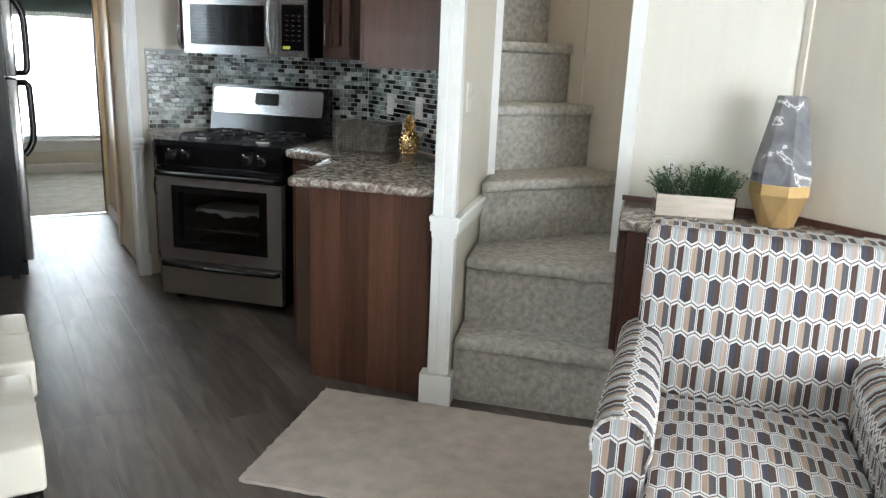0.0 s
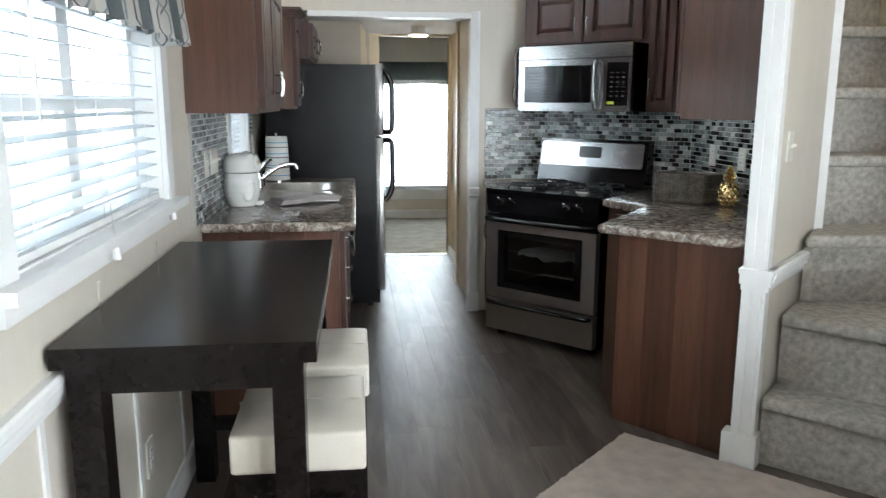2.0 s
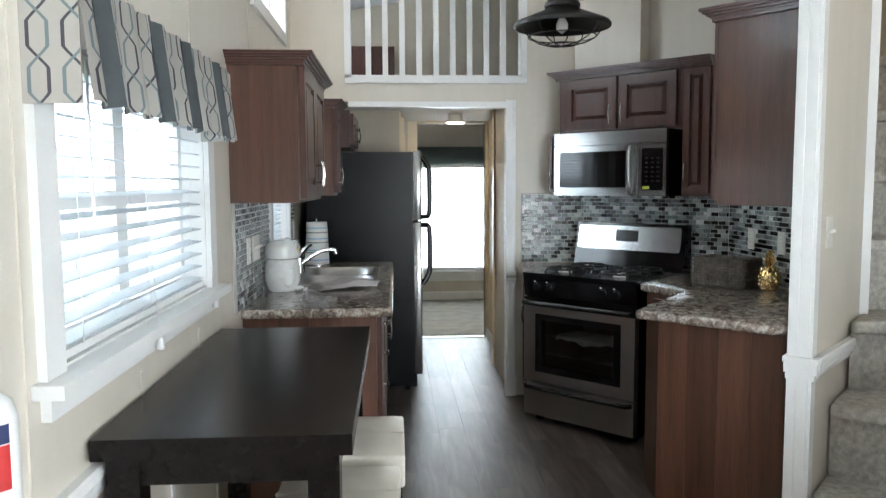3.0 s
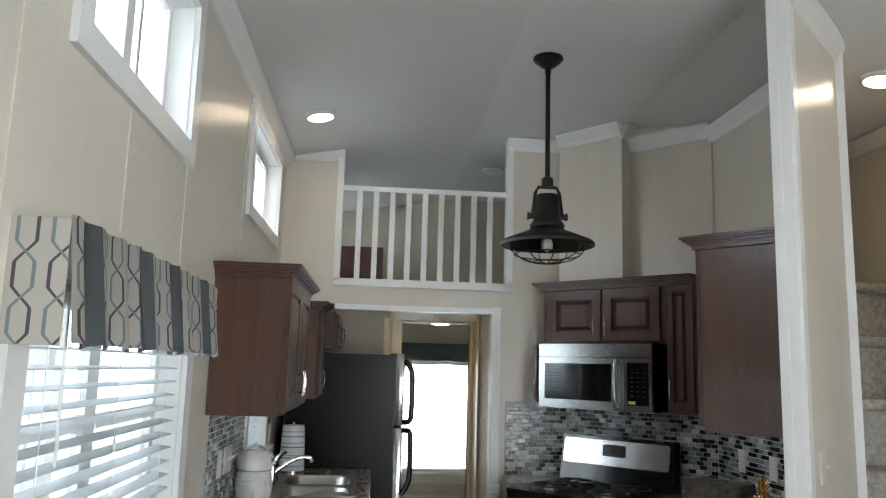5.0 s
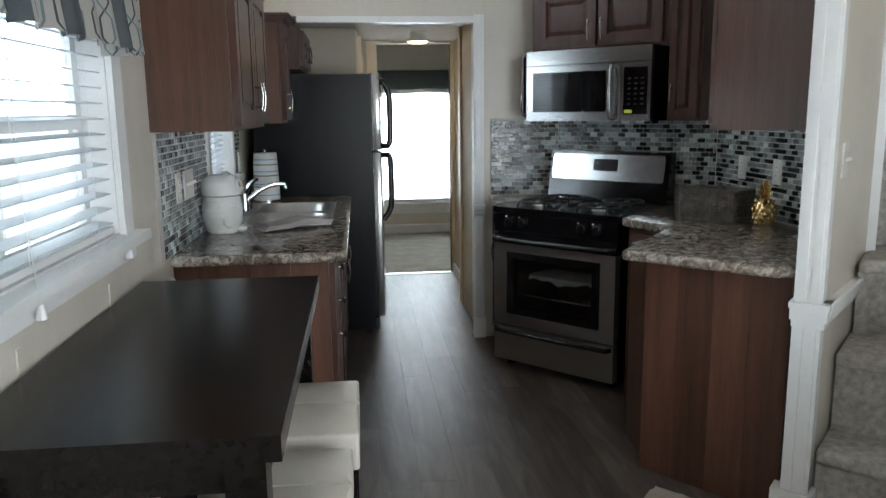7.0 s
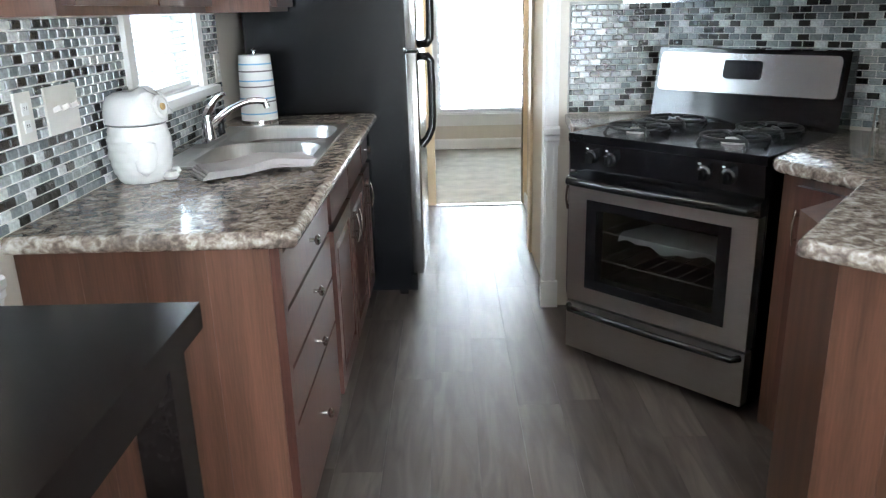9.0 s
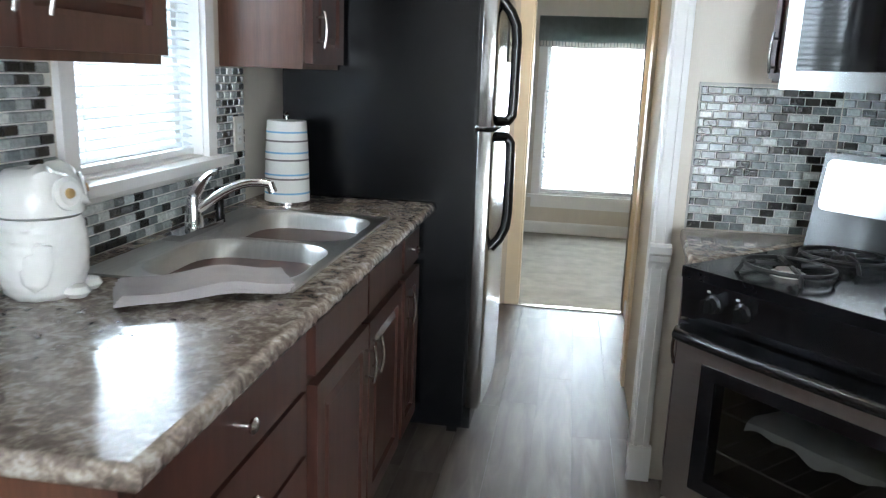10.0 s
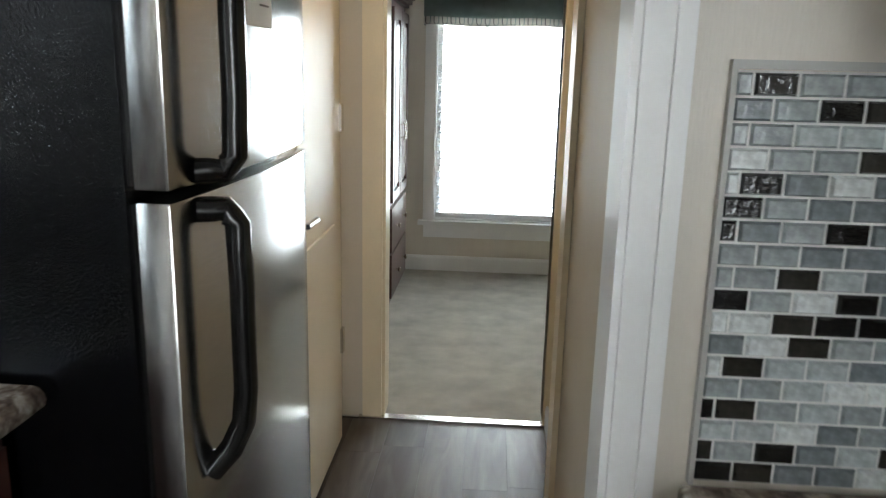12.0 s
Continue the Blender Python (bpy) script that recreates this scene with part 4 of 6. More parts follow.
BOWLS = ((SX0 + 0.09, SY0 + 0.03, SX1 - 0.03, (SY0 + SY1) / 2 - 0.012), (SX0 + 0.09, (SY0 + SY1) / 2 + 0.012, SX1 - 0.03, SY1 - 0.03))
for bwl in BOWLS:
    sub = bmesh.new()
    rows = []
    for ins, z in ((-0.012, 0.006), (0.0, 0.004), (0.012, -0.01), (0.02, -0.12), (0.05, -0.155), (0.12, -0.16)):
        rows.append([sub.verts.new(p) for p in rounded(bwl[0] + ins, bwl[1] + ins, bwl[2] - ins, bwl[3] - ins, max(0.03, 0.11 - ins), z)])
    for a, c in zip(rows, rows[1:]):
        ring_faces(sub, a, c)
    sub.faces.new(rows[-1])
    bmesh.ops.recalc_face_normals(sub, faces=sub.faces[:])
    bmesh.ops.reverse_faces(sub, faces=sub.faces[:])
    bwlo = part("bowl", sub, SINK, sink, "", True)
    dr = lathe(bmesh.new(), [(0.045, 0), (0.045, 0.004), (0.03, 0.003), (0, 0.001)], 20, pose((bwl[0] + bwl[2]) / 2, (bwl[1] + bwl[3]) / 2, -0.159))
    part("drain", dr, CHROME, bwlo, "", True)
for a in ((SX0, SY0, SX0 + 0.085, SY1), (SX1 - 0.026, SY0, SX1, SY1), (SX0 + 0.085, SY0, SX1 - 0.026, SY0 + 0.028), (SX0 + 0.085, SY1 - 0.028, SX1 - 0.026, SY1), (SX0 + 0.085, (SY0 + SY1) / 2 - 0.014, SX1 - 0.026, (SY0 + SY1) / 2 + 0.014)):
    bx(bm, a[0], a[1], -0.006, a[2], a[3], 0.005)
# corner fillets between the rim and the rounded bowls
for bwl in BOWLS:
    for cx, cy, sx, sy in ((bwl[0], bwl[1], 1, 1), (bwl[2], bwl[1], -1, 1), (bwl[0], bwl[3], 1, -1), (bwl[2], bwl[3], -1, -1)):
        pts = [(cx - 0.006 * sx, cy - 0.006 * sy)] + [(cx + sx * 0.11 * (1 - math.sin(t)), cy + sy * 0.11 * (1 - math.cos(t))) for t in [radians(15 * k) for k in range(7)]]
        prism(bm, pts, -0.004, 0.0045)
part("rim", bm, SINK, sink)
fau = thing("faucet", pose(-0.475, 4.46, 0.921), "chrome single-lever kitchen faucet with low spout", "faucet")
bm = bmesh.new()
bx(bm, -0.028, -0.125, 0, 0.028, 0.125, 0.016)
soften(bm, 0.01, 3)
part("base_plate", bm, CHROME, fau, "", True)
bm = lathe(bmesh.new(), [(0.027, 0.014), (0.024, 0.05), (0.021, 0.085), (0.019, 0.10), (0, 0.108)], 18)
part("body", bm, CHROME, fau, "", True)
bm = tube(bmesh.new(), arc(9, lambda t: (0.005 + 0.20 * t, 0.05 * t, 0.06 + 0.085 * math.sin(t * 1.9) )), [0.015, 0.015, 0.014, 0.013, 0.0125, 0.012, 0.012, 0.012, 0.012], 10)
tube(bm, [(0.203, 0.05, 0.145), (0.212, 0.052, 0.118)], 0.012, 10)
part("spout", bm, CHROME, fau, "", True)
bm = tube(bmesh.new(), arc(8, lambda t: (0.0 + 0.075 * t, -0.0, 0.10 + 0.075 * math.sin(t * 1.6))), [0.017, 0.017, 0.015, 0.013, 0.011, 0.009, 0.008, 0.007], 8)
part("lever", bm, CHROME, fau, "", True)
spr = lathe(bmesh.new(), [(0.016, 0), (0.014, 0.02), (0.012, 0.025), (0.013, 0.075), (0.016, 0.085), (0.014, 0.105), (0, 0.108)], 12)
o = part("side_sprayer", spr, PLASTIC, None, "", True)
o.matrix_basis = pose(-0.475, 4.62, 0.921)
tagged(o, "small black side sprayer by the faucet", "sprayer")

# west wall units
cabinet("wall_cabinet", pose(-0.30, 3.11, 0, 0, 0, 90), 0.90, 0.278, 1.377, 1.95, "cherry wall cabinet with two doors", [(0.02, 1.395, 0.445, 1.93, 0.41, 1.50), (0.455, 1.395, 0.88, 1.93, 0.49, 1.50)], (), 0, PANEL, 0.05)
cabinet("wall_cabinet", pose(-0.30, 4.86, 0, 0, 0, 90), 0.37, 0.278, 1.377, 1.95, "narrow cherry wall cabinet beside the window", [(0.02, 1.395, 0.35, 1.93, 0.055, 1.50)], (), 0, PANEL, 0.05)
cabinet("wall_cabinet", pose(-0.215, 5.245, 0, 0, 0, 90), 0.73, 0.355, 1.70, 1.95, "short cherry cabinet above the refrigerator", [(0.02, 1.72, 0.36, 1.93, 0.33, 1.80), (0.37, 1.72, 0.71, 1.93, 0.40, 1.80)])

# ---- refrigerator ----
fr = thing("refrigerator", pose(0.205, 5.245, 0, 0, 0, 90), "top-freezer refrigerator, black textured sides and stainless doors", "refrigerator")
block("cabinet_body", FRIDGE, 0, 0.0, 0.03, 0.74, 0.72, 1.668, fr, 0.006)
block("base_grille", PLASTIC, 0.02, -0.03, 0.02, 0.72, 0.0, 0.10, fr, 0.003)
for z0, z1, nm in ((0.115, 1.182, "door"), (1.198, 1.675, "freezer_door")):
    bm = bmesh.new()
    prof = [(0.0, -0.012)] + [(0.74 * t, -0.062 - 0.022 * math.sin(math.pi * t) ** 0.8) for t in [k / 14 for k in range(15)]] + [(0.74, -0.012)]
    prism(bm, prof, z0, z1)
    soften(bm, 0.004, 2, 60)
    dr = part(nm, bm, STEEL, fr, "brushed stainless door", True)
    part("gasket", (lambda q: (bx(q, 0.008, -0.014, z0 + 0.005, 0.732, 0.0, z1 - 0.005), q)[1])(bmesh.new()), PLASTIC, dr)
    if nm == "door":
        pts = [(0.07, -0.07, 1.162), (0.085, -0.108, 1.162), (0.087, -0.124, 1.14), (0.087, -0.127, 1.05), (0.087, -0.127, 0.88), (0.086, -0.122, 0.825), (0.082, -0.102, 0.78), (0.074, -0.070, 0.742)]
    else:
        pts = [(0.07, -0.07, 1.218), (0.085, -0.108, 1.218), (0.087, -0.124, 1.24), (0.087, -0.127, 1.32), (0.087, -0.127, 1.50), (0.086, -0.122, 1.555), (0.082, -0.102, 1.60), (0.074, -0.070, 1.638)]
    bm = bmesh.new()
    fine = []
    for p, q in zip(pts, pts[1:]):
        fine += [Vector(p).lerp(Vector(q), t) for t in (0, 0.5)]
    fine.append(Vector(pts[-1]))
    tube(bm, fine, 0.019, 10)
    part("handle", bm, PLASTIC, dr, "curved black plastic handle", True)
block("hinge_cap", PLASTIC, 0.66, -0.05, 1.668, 0.73, 0.02, 1.69, fr, 0.004)
block("foot", PLASTIC, 0.02, 0.02, 0.0, 0.06, 0.06, 0.035, fr)
block("foot", PLASTIC, 0.68, 0.02, 0.0, 0.72, 0.06, 0.035, fr)
note = thing("paper_notice", pose(0.205 + 0.086, 5.50, 1.43, 0, 0, 90), "printed paper notice held on the freezer door", "notice")
bm = bmesh.new()
bx(bm, 0, -0.0015, 0, 0.16, 0, 0.21)
part("sheet", bm, PAPER, note)


def lettering(name, text, size, mat, parent, place):
    cu = bpy.data.curves.new(name, "FONT")
    cu.body, cu.size, cu.extrude, cu.align_x = text, size, 0.0004, "CENTER"
    cu.materials.append(mat)
    ob = new(name, cu)
    ob.parent = parent
    ob.matrix_basis = place
    return ob


lettering("lettering", "THE", 0.03, INK, note, pose(0.08, -0.003, 0.098, 90, 0, 0))
for i in range(9):
    if i != 4:
        block("text_bar", INK, 0.02 + 0.013 * i, -0.0028, 0.062, 0.028 + 0.013 * i, -0.0015, 0.078, note)
block("text_bar", PAPERG, 0.09, -0.0028, 0.035, 0.14, -0.0015, 0.038, note)

# ---- range ----
SA = -46.4
SM = pose(0.862, 4.52, 0, 0, 0, SA)
rg = thing("gas_range", SM, "black gas range with stainless door and back panel", "range")
W = 0.755
bm = bmesh.new()
for a in ((0.0, 0.05, 0.04, 0.07, 0.66, 0.895), (W - 0.07, 0.05, 0.04, W, 0.66, 0.895), (0.07, 0.05, 0.04, W - 0.07, 0.66, 0.30), (0.07, 0.05, 0.72, W - 0.07, 0.66, 0.895), (0.07, 0.56, 0.30, W - 0.07, 0.66, 0.72)):
    bx(bm, *a)
part("body", bm, BLACK, rg)
# the enamelled oven inside
# rack steel with a dark base, so the wires stay faint
STEELR = material("dark_rack_steel", (0.16, 0.155, 0.15), 0.45, 0.8, vary=0.2)
OVEN = material("oven_enamel", (0.085, 0.078, 0.058), 0.35, vary=0.3)
bm = bmesh.new()
for a in ((0.071, 0.052, 0.304, 0.075, 0.555, 0.716), (W - 0.075, 0.052, 0.304, W - 0.071, 0.555, 0.716), (0.075, 0.052, 0.304, W - 0.075, 0.555, 0.308), (0.075, 0.551, 0.308, W - 0.075, 0.555, 0.716)):
    bx(bm, *a)
cavity = part("oven_cavity", bm, OVEN, rg, "dark speckled enamel lining")
for z in (0.42, 0.535):
    bm = bmesh.new()
    for y in (0.07, 0.53):
        tube(bm, [(0.08, y, z), (W - 0.08, y, z)], 0.0035, 6)
    for k in range(9):
        x = 0.12 + (W - 0.24) * k / 8
        tube(bm, [(x, 0.07, z + 0.004), (x, 0.53, z + 0.004)], 0.0018, 5)
    part("rack", bm, STEELR, cavity, "steel wire oven rack")
bm = bmesh.new()
bx(bm, -0.004, 0.0, 0.885, W + 0.004, 0.66, 0.915)
soften(bm, 0.008, 3)
ckt = part("cooktop", bm, COOKTOP, rg, "", True)
bm = bmesh.new()
vs = bx(bm, 0.0, 0.0, 0.775, W, 0.06, 0.886)
for v in (vs[0], vs[1]):
    v.co.y += 0.012
soften(bm, 0.006, 2)
cp = part("control_panel", bm, BLACK, rg, "", True)
for x in (0.10, 0.185, 0.55, 0.635):
    bm = lathe(bmesh.new(), [(0.026, 0), (0.026, 0.008), (0.018, 0.012), (0.016, 0.03), (0, 0.032)], 18, pose(x, 0.006, 0.835, 90, 0, 0))
    bx(bm, x - 0.006, -0.045, 0.818, x + 0.006, -0.02, 0.852)
    part("knob", bm, PLASTIC, cp, "", True)
    block("marking", PAPER, x - 0.022, 0.002, 0.862, x - 0.012, 0.004, 0.872, cp)
bm = bmesh.new()
hole_wall(bm, "y", 0.0, 0.05, 0.006, W - 0.006, 0.255, 0.715, [(0.09, W - 0.09, 0.32, 0.672)])
bmesh.ops.remove_doubles(bm, verts=bm.verts[:], dist=1e-5)
door = part("oven_door", bm, STEELD, rg, "brushed stainless oven door")
block("door_top", BLACK, 0.004, 0.0, 0.716, W - 0.004, 0.05, 0.768, door, 0.006)
for a in ((0.0905, 0.3205, 0.135, 0.6715), (W - 0.135, 0.3205, W - 0.0905, 0.6715), (0.135, 0.3205, W - 0.135, 0.358), (0.135, 0.637, W - 0.135, 0.6715)):
    block("surround_bar", BLACK, a[0], -0.003, a[1], a[2], 0.045, a[3], door)
pane = block("window_glass", TINTED, 0.1352, 0.004, 0.3582, W - 0.1352, 0.008, 0.6368, door)
pane.visible_shadow = False
bm = tube(bmesh.new(), [(0.012, -0.002, 0.742)] + arc(9, lambda t: (0.03 + (W - 0.06) * t, -0.036 - 0.01 * math.sin(math.pi * t), 0.742)) + [(W - 0.012, -0.002, 0.742)], 0.0165, 10)
part("oven_handle", bm, PLASTIC, door, "", True)
# a cloth laid over the upper rack, its hem hanging at the front
bm = bmesh.new()
grid = []
for k in range(25):
    u = k / 24
    sway = 0.010 * math.sin(u * 9) + 0.006 * math.sin(u * 23)
    x = 0.20 + 0.40 * u
    grid.append([bm.verts.new(c) for c in ((x + 0.02, 0.27, 0.5435), (x + 0.01, 0.17 + sway, 0.548 + 0.5 * abs(sway)), (x, 0.085 + sway, 0.550), (x, 0.061 + 0.3 * sway, 0.540), (x - 0.004, 0.059 + 0.4 * sway, 0.515 + 0.9 * sway))])
for a, c in zip(grid, grid[1:]):
    for k in range(4):
        bm.faces.new((a[k], c[k], c[k + 1], a[k + 1]))
bmesh.ops.solidify(bm, geom=bm.faces[:], thickness=0.003)
part("cloth_inside", bm, material("pale_cloth", (0.62, 0.66, 0.66), 0.9, bump=0.3), cavity, "pale cloth laid over the oven rack", True)
dw = block("drawer", STEELD, 0.006, 0.0, 0.05, W - 0.006, 0.05, 0.245, rg, 0.005, "brushed stainless storage drawer")
bm = tube(bmesh.new(), [(0.02, -0.002, 0.228)] + arc(9, lambda t: (0.04 + (W - 0.08) * t, -0.028 - 0.01 * math.sin(math.pi * t), 0.226)) + [(W - 0.02, -0.002, 0.228)], 0.0125, 10)
part("drawer_handle", bm, PLASTIC, dw, "", True)
for x in (0.04, W - 0.08):
    for y in (0.08, 0.58):
        block("foot", PLASTIC, x, y, 0.0, x + 0.04, y + 0.04, 0.045, rg)
bm = bmesh.new()
vs = bx(bm, 0.0, 0.60, 0.915, W, 0.66, 1.195)
for v in (vs[0], vs[1]):
    v.co.y -= 0.05
soften(bm, 0.014, 3)
bk = part("backguard", bm, BLACK, rg, "", True)
bm = bmesh.new()
R = pose(0, 0.563, 1.03, -10.2, 0, 0)
pl = rounded(0.022, 0.0, W - 0.022, 0.15, 0.018, 0)
prism(bm, [(p[0], p[1]) for p in pl], -0.004, 0.004)
for v in bm.verts:
    v.co = R @ Vector((v.co.x, -0.004 + v.co.z, v.co.y))
part("steel_face", bm, STEEL, bk, "brushed stainless panel")
bm = bmesh.new()
pl = rounded(0.30, 0.055, 0.45, 0.125, 0.01, 0)
prism(bm, [(p[0], p[1]) for p in pl], -0.004, 0.004)
for v in bm.verts:
    v.co = R @ Vector((v.co.x, -0.0085 + v.co.z, v.co.y))
part("display", bm, DISPLAY, bk)
for gx in (0.19, 0.565):
    for gy in (0.165, 0.425):
        bm = lathe(bmesh.new(), [(0.042, 0.915), (0.042, 0.922), (0.030, 0.924), (0.030, 0.931), (0, 0.933)], 18, pose(gx, gy, 0))
        part("burner", bm, STEELD if gy < 0.3 else BLACKM, ckt, "", True)
    bm = bmesh.new()
    for gy in (0.165, 0.425):
        pts = [(gx + 0.112 * math.cos(t), gy + 0.100 * math.sin(t), 0.938) for t in [2 * math.pi * k / 20 for k in range(20)]]
        tube(bm, pts, 0.006, 6, True)
        for a in (45, 135, 225, 315):
            c, s = math.cos(radians(a)), math.sin(radians(a))
            tube(bm, [(gx + 0.03 * c, gy + 0.03 * s, 0.942), (gx + 0.08 * c, gy + 0.08 * s, 0.943), (gx + 0.112 * c, gy + 0.108 * s, 0.937), (gx + 0.128 * c, gy + 0.12 * s, 0.914)], 0.006, 6)
    tube(bm, [(gx, 0.26, 0.938), (gx, 0.33, 0.938)], 0.006, 6)
    part("grate", bm, BLACKM, ckt, "cast iron pan grate", True)

# ---- microwave ----
mw = thing("microwave", SM @ pose(0, 0.315, 1.372), "stainless over-the-range microwave with dark window", "microwave")
block("body", PLASTIC, 0.0, 0.03, 0.0, W, 0.43, 0.383, mw, 0.003)
block("top_grille", STEEL, 0.0, 0.0, 0.305, W, 0.03, 0.383, mw, 0.004)
mdoor = block("door", STEEL, 0.0, 0.0, 0.0, 0.585, 0.03, 0.301, mw, 0.004, "brushed stainless door")
block("window_glass", DARKGLASS, 0.045, -0.004, 0.05, 0.50, 0.004, 0.265, mdoor, 0.003)
bm = tube(bmesh.new(), [(0.545, 0.0, 0.285), (0.545, -0.03, 0.28)] + arc(7, lambda t: (0.545, -0.034 - 0.012 * math.sin(math.pi * t), 0.27 - 0.24 * t)) + [(0.545, -0.03, 0.02), (0.545, 0.0, 0.015)], 0.012, 10)
part("handle", bm, STEEL, mdoor, "curved steel handle", True)
cpn = block("control_panel", STEEL, 0.588, 0.0, 0.0, W, 0.03, 0.301, mw, 0.004)
block("keypad", DISPLAY, 0.605, -0.003, 0.035, W - 0.02, 0.004, 0.275, cpn, 0.002)
for r in range(6):
    for c in range(3):
        block("key", DIMKEY, 0.628 + c * 0.036, -0.0042, 0.085 + r * 0.026, 0.644 + c * 0.036, -0.0028, 0.091 + r * 0.026, cpn)
block("sticker", YELLOW, 0.612, -0.0045, 0.042, 0.655, -0.003, 0.058, cpn)

# cabinets over the range
cabinet("wall_cabinet", SM @ pose(-0.035, 0.425, 0), 0.83, 0.32, 1.757, 2.11, "cherry wall cabinet above the microwave", [(0.05, 1.775, 0.42, 2.085, 0.385, 1.86), (0.435, 1.775, 0.80, 2.085, 0.465, 1.86)], (), 0, WOOD, 0.055, (True, False))
cabinet("wall_cabinet", SM @ pose(0.797, 0.425, 0), 0.175, 0.32, 1.372, 2.11, "narrow tall cherry wall cabinet beside the microwave", [(0.012, 1.39, 0.165, 2.085, 0.035, 1.50)], (), 0, WOOD, 0.055, (False, False))
cabinet("wall_cabinet", SM @ pose(-0.078, 0.40, 0), 0.074, 0.30, 1.39, 1.756, "thin cherry cabinet beside the microwave", [(0.004, 1.40, 0.070, 1.75, 0.022, 1.47)])
rc = cabinet("wall_cabinet", pose(1.43, 3.095, 0, 0, 0, 39) @ Matrix.Rotation(math.pi, 4, "Z") @ pose(-0.60, 0, 0), 0.60, 0.36, 1.357, 2.13, "cherry wall cabinet hung over the bar counter", [(0.01, 1.38, 0.295, 2.11, 0.265, 1.50), (0.305, 1.38, 0.59, 2.11, 0.335, 1.50)], (), 0, PANEL, 0.055, (False, True))

# ---- bar counter ----
btop = thing("worktop", pose(0, 0, 0.872), "granite-look laminate bar worktop with rounded edge", "worktop")
BAR = [(1.105, 3.13), (1.50, 2.735), (1.57, 2.735), (2.055, 3.12), (2.055, 4.34), (1.84, 4.50), (1.405, 3.985), (1.395, 3.93), (1.515, 3.66)]
bm = bmesh.new()
prism(bm, BAR, 0.0, 0.04)
soften(bm, 0.014, 3, 60)
part("slab", bm, GRANITE, btop, "", True)
bar = thing("bar_cabinet", pose(0, 0, 0), "cherry panelled bar cabinet beside the post", "cabinet")
bm = bmesh.new()
prism(bm, [(1.255, 3.20), (1.60, 2.77), (2.05, 3.15), (2.05, 4.30), (1.86, 4.45), (1.44, 3.97), (1.55, 3.70), (1.285, 3.51)], 0.0, 0.87)
part("body", bm, PANEL, bar)
P0, P1 = Vector((1.235, 3.185)), Vector((1.582, 2.754))
for i in range(4):
    a, c = P0.lerp(P1, i / 4), P0.lerp(P1, (i + 1) / 4 - 0.002)
    n = Vector((-0.78, -0.63)) * 0.012
    bm = bmesh.new()
    prism(bm, [tuple(a), tuple(a + n), tuple(c + n), tuple(c)], 0.0, 0.868)
    part("board", bm, PANEL, bar)
dm = pose(1.445, 3.925, 0, 0, 0, -66)
d0 = panel_door(bar, 0.03, 0.12, 0.25, 0.84, 0.0)
d0.matrix_basis = dm
bar_handle(d0, 0.06, -0.01, 0.72)

ltop = thing("worktop", pose(0, 0, 0.872), "small triangular granite-look worktop beside the range", "worktop")
bm = bmesh.new()
prism(bm, [(0.925, 5.066), (0.89, 4.62), (0.90, 4.575), (1.345, 5.0), (1.345, 5.066)], 0.0, 0.042)
soften(bm, 0.010, 3, 60)
part("slab", bm, GRANITE, ltop, "", True)
lc = thing("base_cabinet", pose(0, 0, 0), "narrow cherry cabinet beside the range", "cabinet")
bm = bmesh.new()
prism(bm, [(0.958, 5.06), (0.925, 4.65), (1.32, 5.02), (1.32, 5.06)], 0.0, 0.87)
part("body", bm, PANEL, lc)
d0 = panel_door(lc, 0.02, 0.10, 0.36, 0.85, 0.0)
d0.matrix_basis = pose(0.957, 5.04, 0, 0, 0, -94.6)
bar_handle(d0, 0.31, -0.01, 0.62)

# ---- backsplashes ----
tile_mesh = {}


def tile_data(w, h):
    key = (round(w, 4), round(h, 4))
    if key not in tile_mesh:
        bm = bmesh.new()
        vs = bx(bm, 0, -0.0055, 0, w, 0, h)
        for i, (sx, sz) in ((0, (1, 1)), (1, (-1, 1)), (4, (1, -1)), (5, (-1, -1))):
            vs[i].co.x += 0.0024 * sx
            vs[i].co.z += 0.0024 * sz
        me = bpy.data.meshes.new("tile")
        bm.to_mesh(me)
        bm.free()
        me.materials.append(TILE)
        tile_mesh[key] = me
    return tile_mesh[key]


def backsplash(name, place, length, z0, z1, label, singles=(0, 0), holes=()):
    base = thing(name, place, label, "backsplash", "", "structure")
    bm = bmesh.new()
    cuts = sorted({0, length, *[h[0] for h in holes], *[h[1] for h in holes]})
    for a, c in zip(cuts, cuts[1:]):
        tops = [h for h in holes if h[0] <= a + 1e-6 and h[1] >= c - 1e-6]
        bx(bm, a, -0.003, z0, c, -0.0002, tops[0][2] if tops else z1)
    part("grout_bed", bm, GROUT, base)
    ph, pw, g = 0.0254, 0.0455, 0.0027
    rest = bmesh.new()
    rng = random.Random(name)
    for r in range(round((z1 - z0) / ph)):
        z = z0 + r * ph + 0.001
        x = -pw * (0.5 if r % 2 else 0.0) - 0.006 * rng.random()
        while x < length - 0.006:
            a, c = max(x, 0.001), min(x + pw - g, length - 0.001)
            x += pw
            if c - a < 0.006 or any(h[0] < c and a < h[1] and z + ph > h[2] and z < h[3] for h in holes):
                continue
            if singles[0] <= a < singles[1]:
                o = new("tile", tile_data(c - a, ph - g))
                o.parent = base
                o.location = (a, -0.003, z)
            else:
                vs = bx(rest, a, -0.0085, z, c, -0.003, z + ph - g)
                for i, (sx, sz) in ((0, (1, 1)), (1, (-1, 1)), (4, (1, -1)), (5, (-1, -1))):
                    vs[i].co.x += 0.0024 * sx
                    vs[i].co.z += 0.0024 * sz
    if len(rest.verts):
        tagged(part("tiles", rest, TILEJ, base), "", "", "", "stuff")
    else:
        rest.free()


